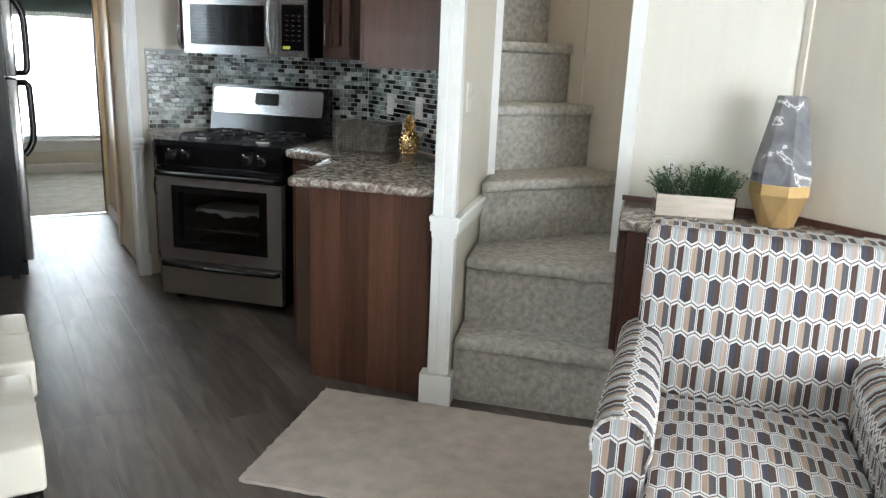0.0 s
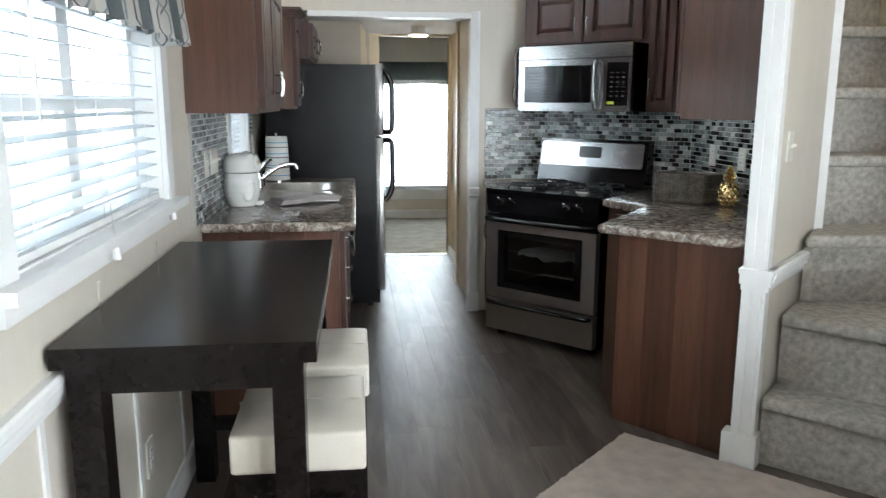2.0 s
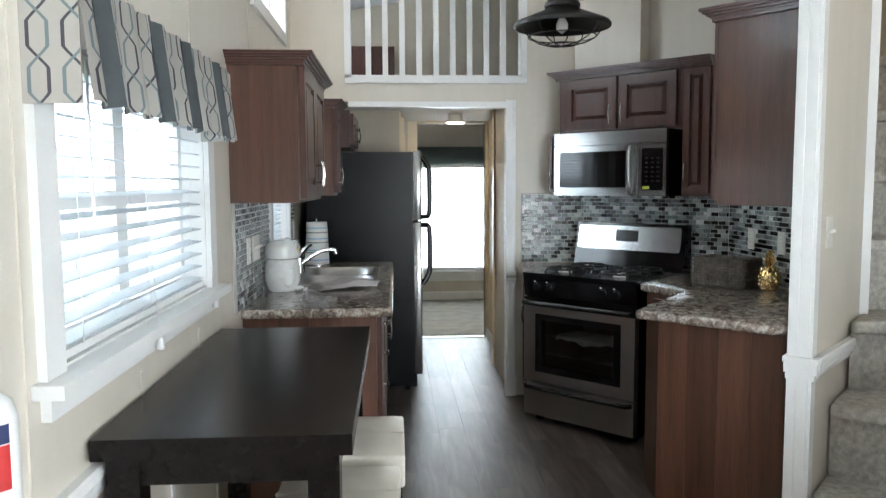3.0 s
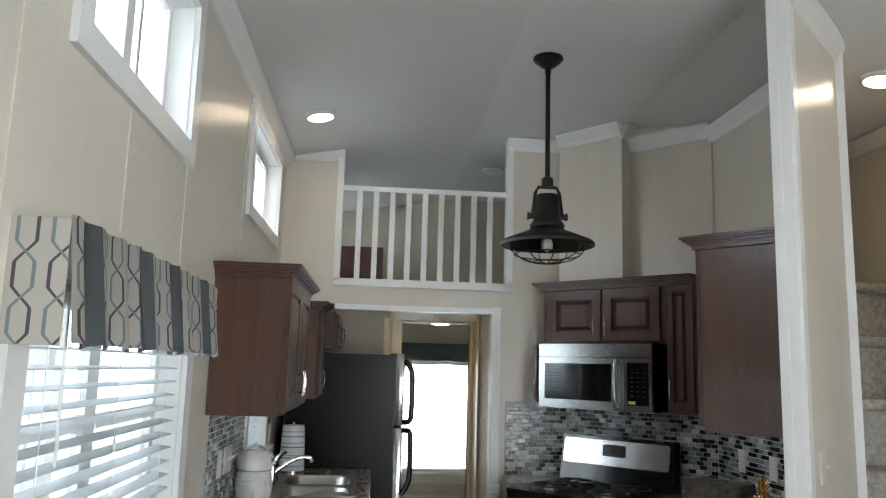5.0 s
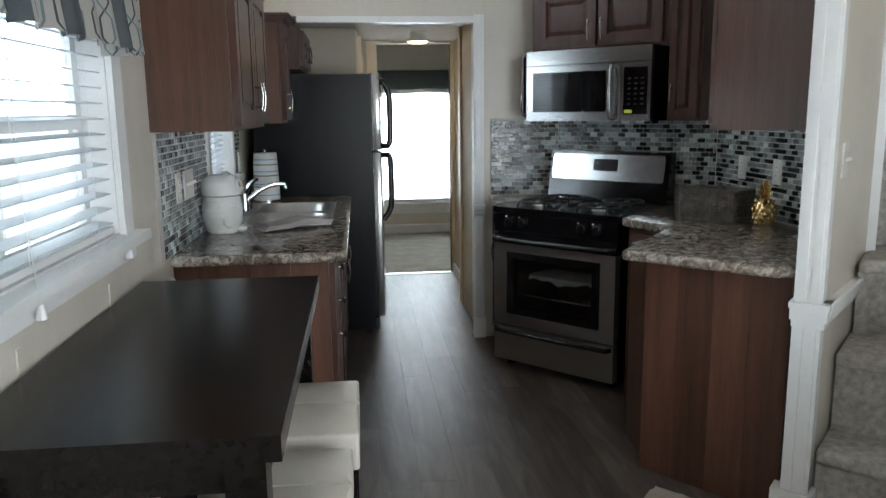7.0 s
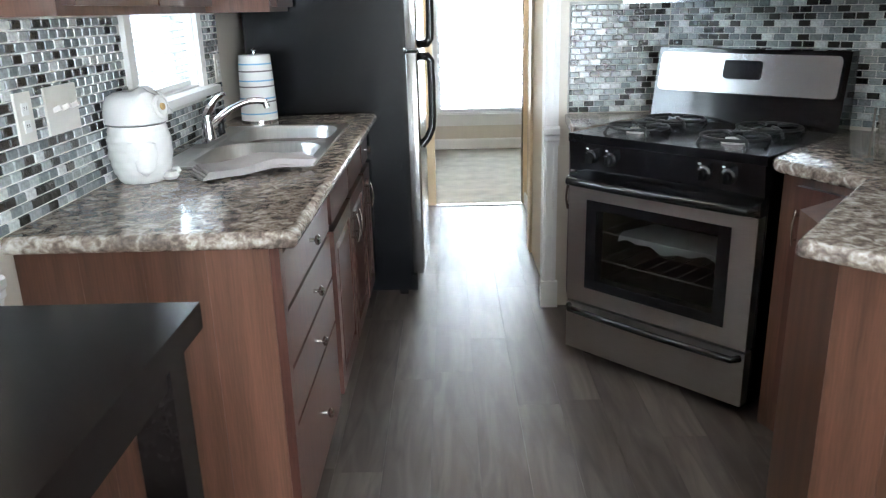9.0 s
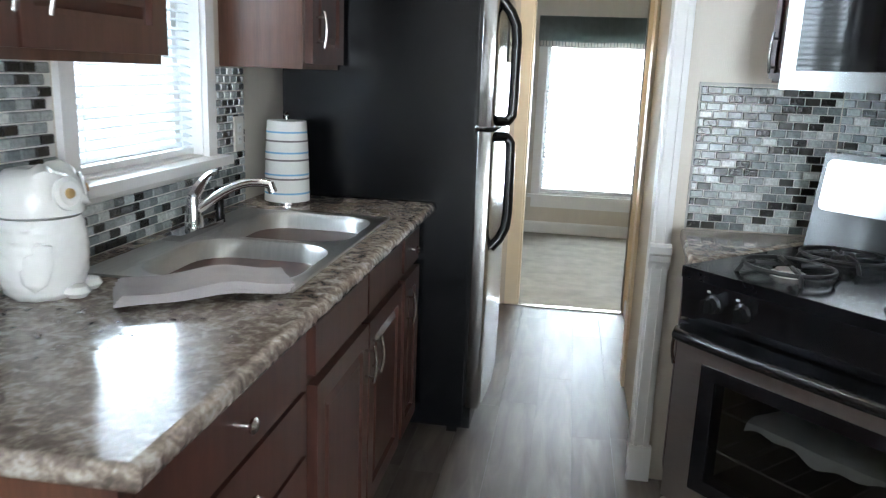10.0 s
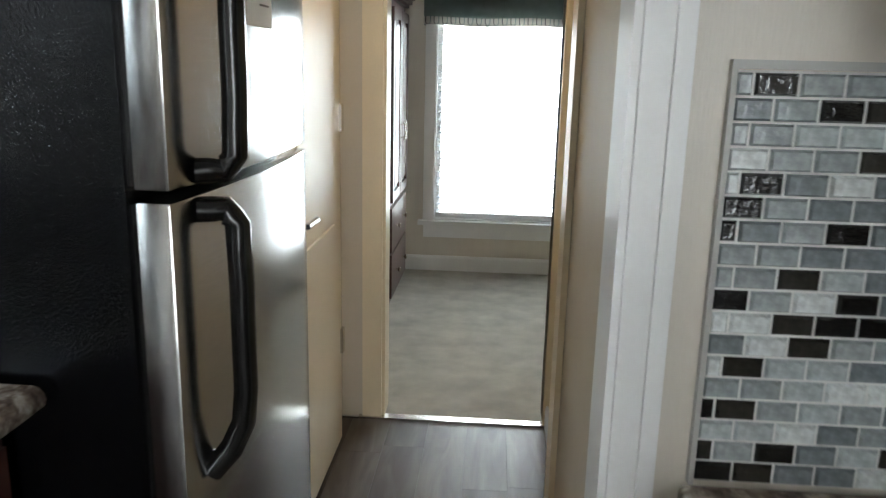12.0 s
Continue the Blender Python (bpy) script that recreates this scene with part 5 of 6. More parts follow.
backsplash("backsplash_west", WESTW @ pose(3.15, 0, 0), 1.88, 0.917, 1.375, "grey glass mosaic backsplash around the sink window", (0, 0.82), [(0.885, 1.655, 1.06, 2.0)])
backsplash("backsplash_loft", pose(0.941, WY, 0), 0.424, 0.917, 1.375, "grey glass mosaic backsplash beside the range", (0, 1))
backsplash("backsplash_diagonal", pose(DA.x, DA.y, 0, 0, 0, math.degrees(math.atan2(dd.y, dd.x))), 0.992, 0.917, 1.40, "grey glass mosaic backsplash behind the range", (0, 0.7))
backsplash("backsplash_bar", pose(2.06, 4.342, 0, 0, 0, -90), 1.2, 0.917, 1.36, "grey glass mosaic backsplash over the bar counter")
bm = bmesh.new()
bx(bm, 0.935, WY - 0.012, 0.915, 0.941, WY, 1.385)
bx(bm, 0.941, WY - 0.012, 1.376, 1.37, WY, 1.385)
setting("tile_edge", bm, EDGE, "thin metal edge trim of the mosaic", "trim")
bm = bmesh.new()
bx(bm, LX, 3.138, 0.915, LX + 0.012, 3.149, 1.377)
setting("tile_edge_west", bm, EDGE, "thin metal edge trim of the mosaic", "trim")


def plate(place, label, n, toggle=True, w=None):
    w = w or 0.07 + 0.046 * (n - 1)
    ob = thing("switch_plate" if toggle else "outlet", place, label, "switch" if toggle else "outlet")
    block("plate", PLATE, -w / 2, -0.006, -0.058, w / 2, 0, 0.058, ob, 0.003)
    for i in range(n):
        x = (i - (n - 1) / 2) * 0.046
        if toggle:
            o = block("toggle", PLATE, -0.005, -0.022, -0.006, 0.005, 0, 0.006, ob, 0.002)
            o.matrix_basis = pose(x, -0.004, 0, -22, 0, 0)
        else:
            for z in (-0.02, 0.02):
                block("socket", WHITE, x - 0.014, -0.0085, z - 0.014, x + 0.014, -0.005, z + 0.014, ob, 0.004)
                for s in (-0.005, 0.004):
                    block("slot", INK, x + s, -0.0092, z - 0.002, x + s + 0.0015, -0.0084, z + 0.006, ob)
    return ob


plate(WESTW @ pose(3.42, -0.009, 1.155), "beige outlet on the mosaic", 1, False)
plate(WESTW @ pose(3.60, -0.009, 1.155), "beige triple switch on the mosaic", 3)
plate(WESTW @ pose(4.97, -0.009, 1.155), "beige outlet on the mosaic", 1, False)
plate(pose(2.051, 4.05, 1.14, 0, 0, -90), "beige outlet on the mosaic", 1, False)
plate(pose(2.051, 3.72, 1.14, 0, 0, -90), "beige outlet on the mosaic", 1, False)
plate(pose(1.735, 2.77, 1.26, 0, 0, 45), "white light switch on the stair wall", 1)
plate(WESTW @ pose(2.30, 0, 0.33), "beige outlet low on the wall", 1, False)

# ---- things on the counters ----
jar = thing("cookie_jar", pose(-0.482, 3.84, 0.916, 0, 0, 14), "glossy white ceramic owl-shaped cookie jar", "cookie jar")


def owl_shell(profile, rows, n=48, relief=0.0):
    """A turned shell with overlapping feather scallops on it."""
    zs, rs = [z for r, z in profile], [r for r, z in profile]
    fine = [(float(np.interp(z, zs, rs)), z) for z in np.linspace(zs[0], zs[-1], rows)]
    bm = lathe(bmesh.new(), fine, n)
    for v in bm.verts:
        t = math.atan2(v.co.y, v.co.x)
        r = math.hypot(v.co.x, v.co.y)
        row = math.floor(v.co.z / 0.024)
        f = abs(math.sin(5.5 * t + (row % 2) * 1.57)) * (1 - (v.co.z / 0.024 - row))
        front = max(0.0, math.cos(t))
        k = 1 + relief * (f - 0.3) * (1 - 0.6 * front ** 2) / max(r, 0.02)
        v.co.x, v.co.y = v.co.x * k, v.co.y * k
    return bm


bm = owl_shell([(0.060, 0), (0.072, 0.010), (0.084, 0.045), (0.089, 0.085), (0.087, 0.125), (0.081, 0.152), (0.078, 0.163)], 30, 48, 0.0045)
part("body", bm, CERAMIC, jar, "", True)
for sgn in (-1, 1):
    part("foot", lathe(bmesh.new(), [(0.0, -0.014), (0.018, -0.010), (0.026, 0.0), (0.020, 0.012), (0, 0.017)], 14, pose(0.076, 0.032 * sgn, 0.0145)), CERAMIC, jar, "", True)
    part("wing", lathe(bmesh.new(), [(0.0, -0.062), (0.014, -0.045), (0.022, -0.005), (0.020, 0.03), (0.0, 0.052)], 14, pose(0.018, 0.074 * sgn, 0.085, 8 * sgn, 0, 0) @ Matrix.Diagonal((1.7, 0.75, 1, 1))), CERAMIC, jar, "", True)
bm = lathe(bmesh.new(), [(0.080, 0.166), (0.086, 0.170), (0.088, 0.195), (0.084, 0.222), (0.073, 0.242), (0.052, 0.254), (0.025, 0.258), (0, 0.258)], 40)
for v in bm.verts:
    t = math.atan2(v.co.y, v.co.x)
    h = max(0.0, (v.co.z - 0.215) / 0.045)
    # brow ridges rise to two blunt tufts, and the crown dips between them
    v.co.z += 0.020 * h * math.exp(-((abs(t) - 0.95) / 0.34) ** 2) * (math.hypot(v.co.x, v.co.y) / 0.06) - 0.008 * h * math.exp(-(t / 0.4) ** 2)
for sgn in (-1, 1):
    lathe(bm, [(0.034, 0), (0.033, 0.005), (0.024, 0.008), (0.020, 0.0065), (0, 0.0065)], 20, pose(0.072, 0.036 * sgn, 0.212, 0, 82, 27 * sgn))
lathe(bm, [(0.013, 0), (0.010, 0.012), (0.0, 0.026)], 10, pose(0.080, 0, 0.200, 0, 118, 0))
lid = part("lid", bm, CERAMIC, jar, "", True)
for sgn in (-1, 1):
    part("eye", lathe(bmesh.new(), [(0.0105, 0), (0.009, 0.005), (0, 0.007)], 14, pose(0.0785, 0.0395 * sgn, 0.213, 0, 82, 27 * sgn)), GOLDM, lid, "brown painted eye", True)

pt = thing("paper_towel_roll", pose(-0.43, 5.06, 0.916), "white paper towel roll with blue and grey stripes on a stand", "paper towel")
lathe_r = lathe(bmesh.new(), [(0.02, 0.008), (0.079, 0.008), (0.077, 0.10), (0.073, 0.20), (0.068, 0.285), (0.02, 0.285)], 28)
part("roll", lathe_r, PAPER, pt, "", True)
for z, mt in ((0.035, PAPERB), (0.085, PAPERG), (0.10, PAPERB), (0.15, PAPERG), (0.175, PAPERB), (0.215, PAPERG), (0.245, PAPERB)):
    r = float(np.interp(z, (0.008, 0.10, 0.20, 0.285), (0.079, 0.077, 0.073, 0.068))) + 0.0007
    part("stripe", lathe(bmesh.new(), [(r, z), (r - 0.0003, z + 0.006)], 28, None, False), mt, pt)
part("stand", lathe(bmesh.new(), [(0.075, 0), (0.075, 0.007), (0.008, 0.008), (0.006, 0.30), (0.011, 0.305), (0, 0.316)], 18), CHROME, pt, "", True)

def towel_fold(u, layer):
    """Height along the towel: it climbs over the sink's rim and sags again."""
    return 0.004 + 0.0075 * layer + 0.012 * math.exp(-((u - 0.62) / 0.22) ** 2) + 0.002 * math.sin(u * 9 + layer)


bm = bmesh.new()
nx, ny = 22, 8
for layer in range(4):
    sheet = bmesh.new()
    g = [[sheet.verts.new((-0.165 + 0.33 * i / nx + 0.005 * layer, -0.068 + 0.136 * j / ny - 0.004 * layer, towel_fold(i / nx, layer) + 0.0015 * math.cos(j * 1.4 + layer))) for j in range(ny + 1)] for i in range(nx + 1)]
    low_g = [[sheet.verts.new(v.co - Vector((0, 0, 0.0065))) for v in row] for row in g]
    for i in range(nx):
        for j in range(ny):
            sheet.faces.new((g[i][j], g[i + 1][j], g[i + 1][j + 1], g[i][j + 1]))
            sheet.faces.new((low_g[i][j + 1], low_g[i + 1][j + 1], low_g[i + 1][j], low_g[i][j]))
    rim = [(i, 0) for i in range(nx)] + [(nx, j) for j in range(ny)] + [(i, ny) for i in range(nx, 0, -1)] + [(0, j) for j in range(ny, 0, -1)]
    for (a, c), (d, e) in zip(rim, rim[1:] + rim[:1]):
        sheet.faces.new((low_g[a][c], low_g[d][e], g[d][e], g[a][c]))
    soften(sheet, 0.0025, 2, 60)
    me = bpy.data.meshes.new("fold")
    sheet.to_mesh(me)
    sheet.free()
    bm.from_mesh(me)
    bpy.data.meshes.remove(me)
bmesh.ops.recalc_face_normals(bm, faces=bm.faces[:])
o = part("dish_towel", bm, TOWEL, None, "", True)
o.matrix_basis = pose(-0.19, 3.925, 0.9215, 0, 0, 33)
tagged(o, "folded grey dish towel at the sink's edge", "towel")

bk = thing("basket", pose(1.835, 3.86, 0.913, 0, 0, -52), "rectangular grey woven basket on the bar counter", "basket")
bm = bmesh.new()
for r in range(10):
    z = 0.008 + r * 0.0145
    tube(bm, [(p[0] + random.uniform(-0.002, 0.002), p[1] + random.uniform(-0.002, 0.002), z + random.uniform(-0.002, 0.002)) for p in rounded(-0.14, -0.10, 0.14, 0.10, 0.02, 0, 5)], 0.0085, 6, True)
bx(bm, -0.13, -0.09, 0.0, 0.13, 0.09, 0.008)
part("weave", bm, WICKER, bk, "", True)
for r in range(14):
    block("stake", WICKER, -0.15 + r * 0.0215, -0.112, 0.005, -0.146 + r * 0.0215, -0.106, 0.15, bk)

pa = thing("pineapple_ornament", pose(1.945, 3.63, 0.913), "shiny gold pineapple ornament", "ornament")
bm = lathe(bmesh.new(), [(0.03, 0), (0.046, 0.025), (0.05, 0.06), (0.045, 0.095), (0.03, 0.118), (0, 0.125)], 20)
for r in range(6):
    for k in range(10):
        t = 2 * math.pi * (k + 0.5 * (r % 2)) / 10
        rr = (0.036, 0.046, 0.05, 0.05, 0.046, 0.038)[r]
        lathe(bm, [(0.010, 0), (0.006, 0.006), (0, 0.009)], 5, pose(rr * 0.97 * math.cos(t), rr * 0.97 * math.sin(t), 0.012 + 0.019 * r) @ pose(0, 0, 0, 0, 0, math.degrees(t)) @ pose(0, 0, 0, 0, 90, 0))
part("fruit", bm, GOLD, pa, "", True)
bm = bmesh.new()
for lvl in range(4):
    for k in range(7):
        t = 2 * math.pi * (k + 0.5 * lvl) / 7
        c, s = math.cos(t), math.sin(t)
        r1 = 0.034 - 0.007 * lvl
        h = 0.12 + 0.016 * lvl
        tube(bm, [(0.008 * c, 0.008 * s, h), (r1 * 0.7 * c, r1 * 0.7 * s, h + 0.022), (r1 * c, r1 * s, h + 0.036)], [0.007, 0.005, 0.001], 5)
part("crown", bm, GOLD, pa, "", True)

# ---- table and stools ----
tb = thing("pub_table", pose(-0.012, 1.59, 0), "dark espresso counter-height table along the wall", "table")
TW, TL = 0.556, 1.253
block("tabletop", ESPRESSO, -TW, 0, 0.868, 0, TL, 0.915, tb, 0.003)
block("apron", ESPRESSO, -TW + 0.06, 0.035, 0.80, -0.06, 0.06, 0.868, tb)
block("apron", ESPRESSO, -TW + 0.06, TL - 0.06, 0.80, -0.06, TL - 0.035, 0.868, tb)
block("apron", ESPRESSO, -TW + 0.034, 0.09, 0.80, -TW + 0.055, TL - 0.09, 0.868, tb)
block("apron", ESPRESSO, -0.055, 0.09, 0.80, -0.034, TL - 0.09, 0.868, tb)
for x in (-TW + 0.025, -0.10):
    for y in (0.02, TL - 0.09):
        block("leg", ESPRESSO, x, y, 0, x + 0.07, y + 0.07, 0.868, tb, 0.003)
block("stretcher", ESPRESSO, -TW + 0.09, TL - 0.075, 0.20, -0.10, TL - 0.045, 0.25, tb)


def stool(m):
    ob = thing("stool", m, "backless stool with stitched cream leather seat and dark legs", "stool", "stools at the table")
    bm = bmesh.new()
    bx(bm, -0.165, -0.20, 0.53, 0.165, 0.20, 0.638)
    bmesh.ops.subdivide_edges(bm, edges=bm.edges[:], cuts=9, use_grid_fill=True)
    for v in bm.verts:
        if v.co.z > 0.6:
            e = max(abs(v.co.x) / 0.165, abs(v.co.y) / 0.20)
            v.co.z += 0.012 * (1 - e ** 4) - (0.006 if abs(v.co.y) < 0.01 else 0)
        if abs(v.co.x) > 0.16 or abs(v.co.y) > 0.195:
            v.co.z -= 0.004 * (v.co.z > 0.6)
    soften(bm, 0.014, 3, 60)
    seat = part("seat", bm, CREAM, ob, "", True)
    bm = tube(bmesh.new(), [(-0.166, 0.0, 0.638), (0, 0, 0.645), (0.166, 0.0, 0.638)], 0.0025, 5)
    part("seam", bm, CREAM, seat)
    bm = bmesh.new()
    for a in ((-0.15, -0.185, 0.15, -0.16), (-0.15, 0.16, 0.15, 0.185), (-0.15, -0.16, -0.125, 0.16), (0.125, -0.16, 0.15, 0.16)):
        bx(bm, a[0], a[1], 0.47, a[2], a[3], 0.53)
    part("frame", bm, ESPRESSO, ob)
    for x in (-0.155, 0.115):
        for y in (-0.19, 0.15):
            block("leg", ESPRESSO, x, y, 0, x + 0.04, y + 0.04, 0.53, ob, 0.002)
    for y in (-0.18, 0.155):
        block("stretcher", ESPRESSO, -0.115, y, 0.17, 0.115, y + 0.025, 0.205, ob)
    for x in (-0.148, 0.122):
        block("stretcher", ESPRESSO, x, -0.15, 0.24, x + 0.025, 0.15, 0.275, ob)
    return ob


s1 = stool(pose(-0.072, 1.945, 0.0))
copy_thing(s1, pose(-0.056, 2.42, 0))

# ---- armchair ----
CA = math.degrees(math.atan2(-0.76, 0.65))
ch = thing("armchair", pose(1.905, 1.445, 0, 0, 0, CA), "armchair in brown, grey and white hexagon cloth", "armchair")


def cushion(name, x0, y0, z0, x1, y1, z1, parent, r=0.04, puff=0.02, lean=0.0, axis="z", label=""):
    bm = bmesh.new()
    bx(bm, x0, y0, z0, x1, y1, z1)
    bmesh.ops.subdivide_edges(bm, edges=bm.edges[:], cuts=7, use_grid_fill=True)
    cx, cy, cz = (x0 + x1) / 2, (y0 + y1) / 2, (z0 + z1) / 2
    for v in bm.verts:
        a, b2, c = abs(v.co.x - cx) / (x1 - x0) * 2, abs(v.co.y - cy) / (y1 - y0) * 2, abs(v.co.z - cz) / (z1 - z0) * 2
        if axis == "z" and v.co.z > cz:
            v.co.z += puff * (1 - a ** 2) * (1 - b2 ** 2)
        if axis == "y" and v.co.y < cy:
            v.co.y -= puff * (1 - a ** 2) * (1 - c ** 2)
    soften(bm, r, 4, 60)
    for v in bm.verts:
        v.co.y += lean * (v.co.z - z0)
    return project_uv(part(name, bm, HEX, parent, label, True))


def piping(parent, pts):
    part("piping", tube(bmesh.new(), pts, 0.005, 6), material("piping_cloth", (0.45, 0.42, 0.40), 0.85, scale=60, vary=0.6), parent)


cushion("base", -0.33, -0.56, 0.07, 0.33, 0.10, 0.31, ch, 0.015, 0)
seat = cushion("seat_cushion", -0.262, -0.60, 0.31, 0.262, 0.03, 0.455, ch, 0.035, 0.03)
piping(seat, [(-0.25, -0.605, 0.435), (0, -0.607, 0.44), (0.25, -0.605, 0.435)])
piping(seat, [(-0.25, -0.605, 0.33), (0, -0.607, 0.33), (0.25, -0.605, 0.33)])
back = cushion("backrest", -0.345, -0.01, 0.33, 0.345, 0.17, 0.945, ch, 0.055, 0.03, 0.16, "y")
piping(back, arc(9, lambda t: (-0.29 + 0.58 * t, 0.012 + 0.16 * 0.58, 0.925 + 0.008 * math.sin(math.pi * t))))
for s in (-1, 1):
    bm = bmesh.new()
    prof = [(-0.062, 0.07), (0.062, 0.07), (0.062, 0.50)] + [(0.072 * math.cos(t), 0.545 + 0.072 * math.sin(t)) for t in [radians(-20 + 220 * k / 10) for k in range(11)]] + [(-0.062, 0.50)]
    rings = []
    for i in range(9):
        y = -0.56 + 0.66 * i / 8
        grow = 1.0 + 0.05 * math.sin(i * 0.8)
        rings.append([bm.verts.new((0.325 * s + x * grow, y, z + (0.035 * i / 8 if z > 0.4 else 0))) for x, z in prof])
    for a, c in zip(rings, rings[1:]):
        ring_faces(bm, a, c)
    bm.faces.new(rings[0])
    bm.faces.new(rings[-1])
    bmesh.ops.recalc_face_normals(bm, faces=bm.faces[:])
    arm = wrap_uv(part("arm", bm, HEX, ch, "", True))
    piping(arm, [(0.325 * s + x, -0.563, z) for x, z in prof[2:-1]])
for x in (-0.3, 0.26):
    for y in (-0.53, 0.03):
        block("leg", ESPRESSO, x, y, 0, x + 0.045, y + 0.045, 0.075, ch)

# ---- rug ----
bm = bmesh.new()
RL, RW, N = 1.25, 0.755, 60
ring = []
for a, c in (((0, 0), (RL, 0)), ((RL, 0), (RL, -RW)), ((RL, -RW), (0, -RW)), ((0, -RW), (0, 0))):
    for i in range(N):
        t = i / N
        ring.append((a[0] + (c[0] - a[0]) * t + random.uniform(-0.004, 0.004), a[1] + (c[1] - a[1]) * t + random.uniform(-0.004, 0.004)))
prism(bm, ring, 0.0, 0.013)
o = part("area_rug", bm, RUGM)
o.matrix_basis = pose(1.22, 2.99, 0.001, 0, 0, -45.5)
tagged(o, "small taupe rug with a low pile at the stairs", "rug")

# ---- corner cabinet ----
cc = thing("corner_cabinet", pose(0, 0, 0), "cherry corner cabinet with granite-look top behind the armchair", "cabinet")
TOP = [(2.11, 2.25), (2.465, 2.60), (2.825, 2.065), (2.825, 1.62), (2.70, 1.60)]
bm = bmesh.new()
prism(bm, [(2.16, 2.25), (2.46, 2.56), (2.81, 2.05), (2.81, 1.66), (2.72, 1.66)], 0, 0.79)
part("body", bm, WOOD, cc)
sd = panel_door(cc, 0.02, 0.08, 0.40, 0.76, 0.0, "side_panel")
sd.matrix_basis = pose(2.15, 2.262, 0, 0, 0, 46) @ Matrix.Diagonal((1, -1, 1, 1))
bm = bmesh.new()
prism(bm, TOP, 0.79, 0.83)
soften(bm, 0.012, 3, 60)
part("top", bm, GRANITE, cc, "", True)
bm = bmesh.new()
for a, c in (((2.467, 2.60), (2.822, 2.067)), ((2.822, 2.067), (2.822, 1.62))):
    a, c = Vector(a), Vector(c)
    d = (c - a).normalized()
    n = Vector((d.y, -d.x)) * 0.014
    prism(bm, [tuple(a), tuple(c), tuple(c + n), tuple(a + n)], 0.83, 0.852)
part("back_strip", bm, WOOD, cc)

pb = thing("planter", pose(2.495, 2.235, 0.831, 0, 0, -41), "whitewashed wooden box planter with clear acrylic ends", "planter")
for y in (-0.055, 0.047):
    block("board", WASHED, -0.15, y, 0, 0.15, y + 0.008, 0.085, pb, 0.001)
block("floor_board", WASHED, -0.15, -0.047, 0, 0.15, 0.047, 0.008, pb)
for x in (-0.156, 0.15):
    block("acrylic_end", GLASS, x, -0.057, 0, x + 0.006, 0.057, 0.088, pb)
bm = bmesh.new()
bx(bm, -0.148, -0.046, 0.06, 0.148, 0.046, 0.078)
part("pebbles", bm, material("white_pebbles", (0.6, 0.6, 0.6), 0.5, scale=60, vary=0.6, bump=1.0, bump_scale=80), pb)
bm, lf = bmesh.new(), bmesh.new()
rng = random.Random(5)
for i in range(210):
    x, y = rng.uniform(-0.14, 0.14), rng.uniform(-0.04, 0.04)
    tip = Vector((x * 1.32 + rng.uniform(-0.03, 0.03), y * 2.0 + rng.uniform(-0.03, 0.03), rng.uniform(0.13, 0.205) - abs(x) * 0.12))
    base = Vector((x, y, 0.075))
    mid = base.lerp(tip, 0.55) + Vector((0, 0, 0.012))
    tube(bm, [base, mid, tip], 0.0009, 4)
    for k in range(11):
        p = base.lerp(mid, k / 5) if k < 5 else mid.lerp(tip, (k - 5) / 5)
        a = rng.uniform(0, 6.283)
        d = Vector((math.cos(a), math.sin(a), rng.uniform(-0.1, 0.7))).normalized()
        sdv = d.cross(Vector((0, 0, 1))).normalized() * 0.006
        L = rng.uniform(0.014, 0.022)
        vs = [lf.verts.new(p), lf.verts.new(p + d * L * 0.5 + sdv), lf.verts.new(p + d * L), lf.verts.new(p + d * L * 0.5 - sdv)]
        lf.faces.new(vs)
tagged(part("stalks", bm, LEAF, pb), "", "", "", "stuff")
tagged(part("leaves", lf, LEAF, pb, "small dense green leaves"), "", "", "", "stuff")

vz = thing("vase", pose(2.66, 1.97, 0.831), "faceted grey marbled vase with a gold base", "vase")


def facets(rows):
    bm = bmesh.new()
    rings = [[bm.verts.new((r * math.cos(2 * math.pi * (k + off) / 7), r * math.sin(2 * math.pi * (k + off) / 7), z)) for k in range(7)] for r, z, off in rows]
    for (a, ra), (c, rc2) in zip(zip(rings, rows), zip(rings[1:], rows[1:])):
        for i in range(7):
            j = (i + 1) % 7
            if ra[2] == rc2[2]:
                bm.faces.new((a[i], a[j], c[j], c[i]))
            elif rc2[2] > ra[2]:
                bm.faces.new((a[i], a[j], c[i]))
                bm.faces.new((a[j], c[j], c[i]))
            else:
                bm.faces.new((a[i], c[j], c[i]))
                bm.faces.new((a[i], a[j], c[j]))
    bm.faces.new(rings[0][::-1])
    bm.faces.new(rings[-1])
    bmesh.ops.recalc_face_normals(bm, faces=bm.faces[:])
    return bm


part("gold_base", facets([(0.068, 0, 0), (0.112, 0.125, 0.5), (0.110, 0.165, 0.5)]), GOLDM, vz)
part("marbled_body", facets([(0.1105, 0.166, 0.5), (0.112, 0.20, 0.5), (0.055, 0.49, 0.5), (0.050, 0.493, 0.5)]), MARBLE, vz)
plate(pose(2.58, 2.443, 0.98, 0, 0, -56), "white outlet on the corner wall", 1, False)
plate(pose(2.66, 2.323, 0.98, 0, 0, -56), "white switch on the corner wall", 1, False)

# ---- fire extinguisher ----
fe = thing("fire_extinguisher", pose(LX + 0.055, 1.12, 0.873), "white fire extinguisher with printed labels on the wall", "fire extinguisher")
part("cylinder", lathe(bmesh.new(), [(0.03, 0), (0.041, 0.006), (0.042, 0.02), (0.042, 0.235), (0.034, 0.262), (0.016, 0.275), (0.014, 0.29)], 24), WHITE, fe, "", True)


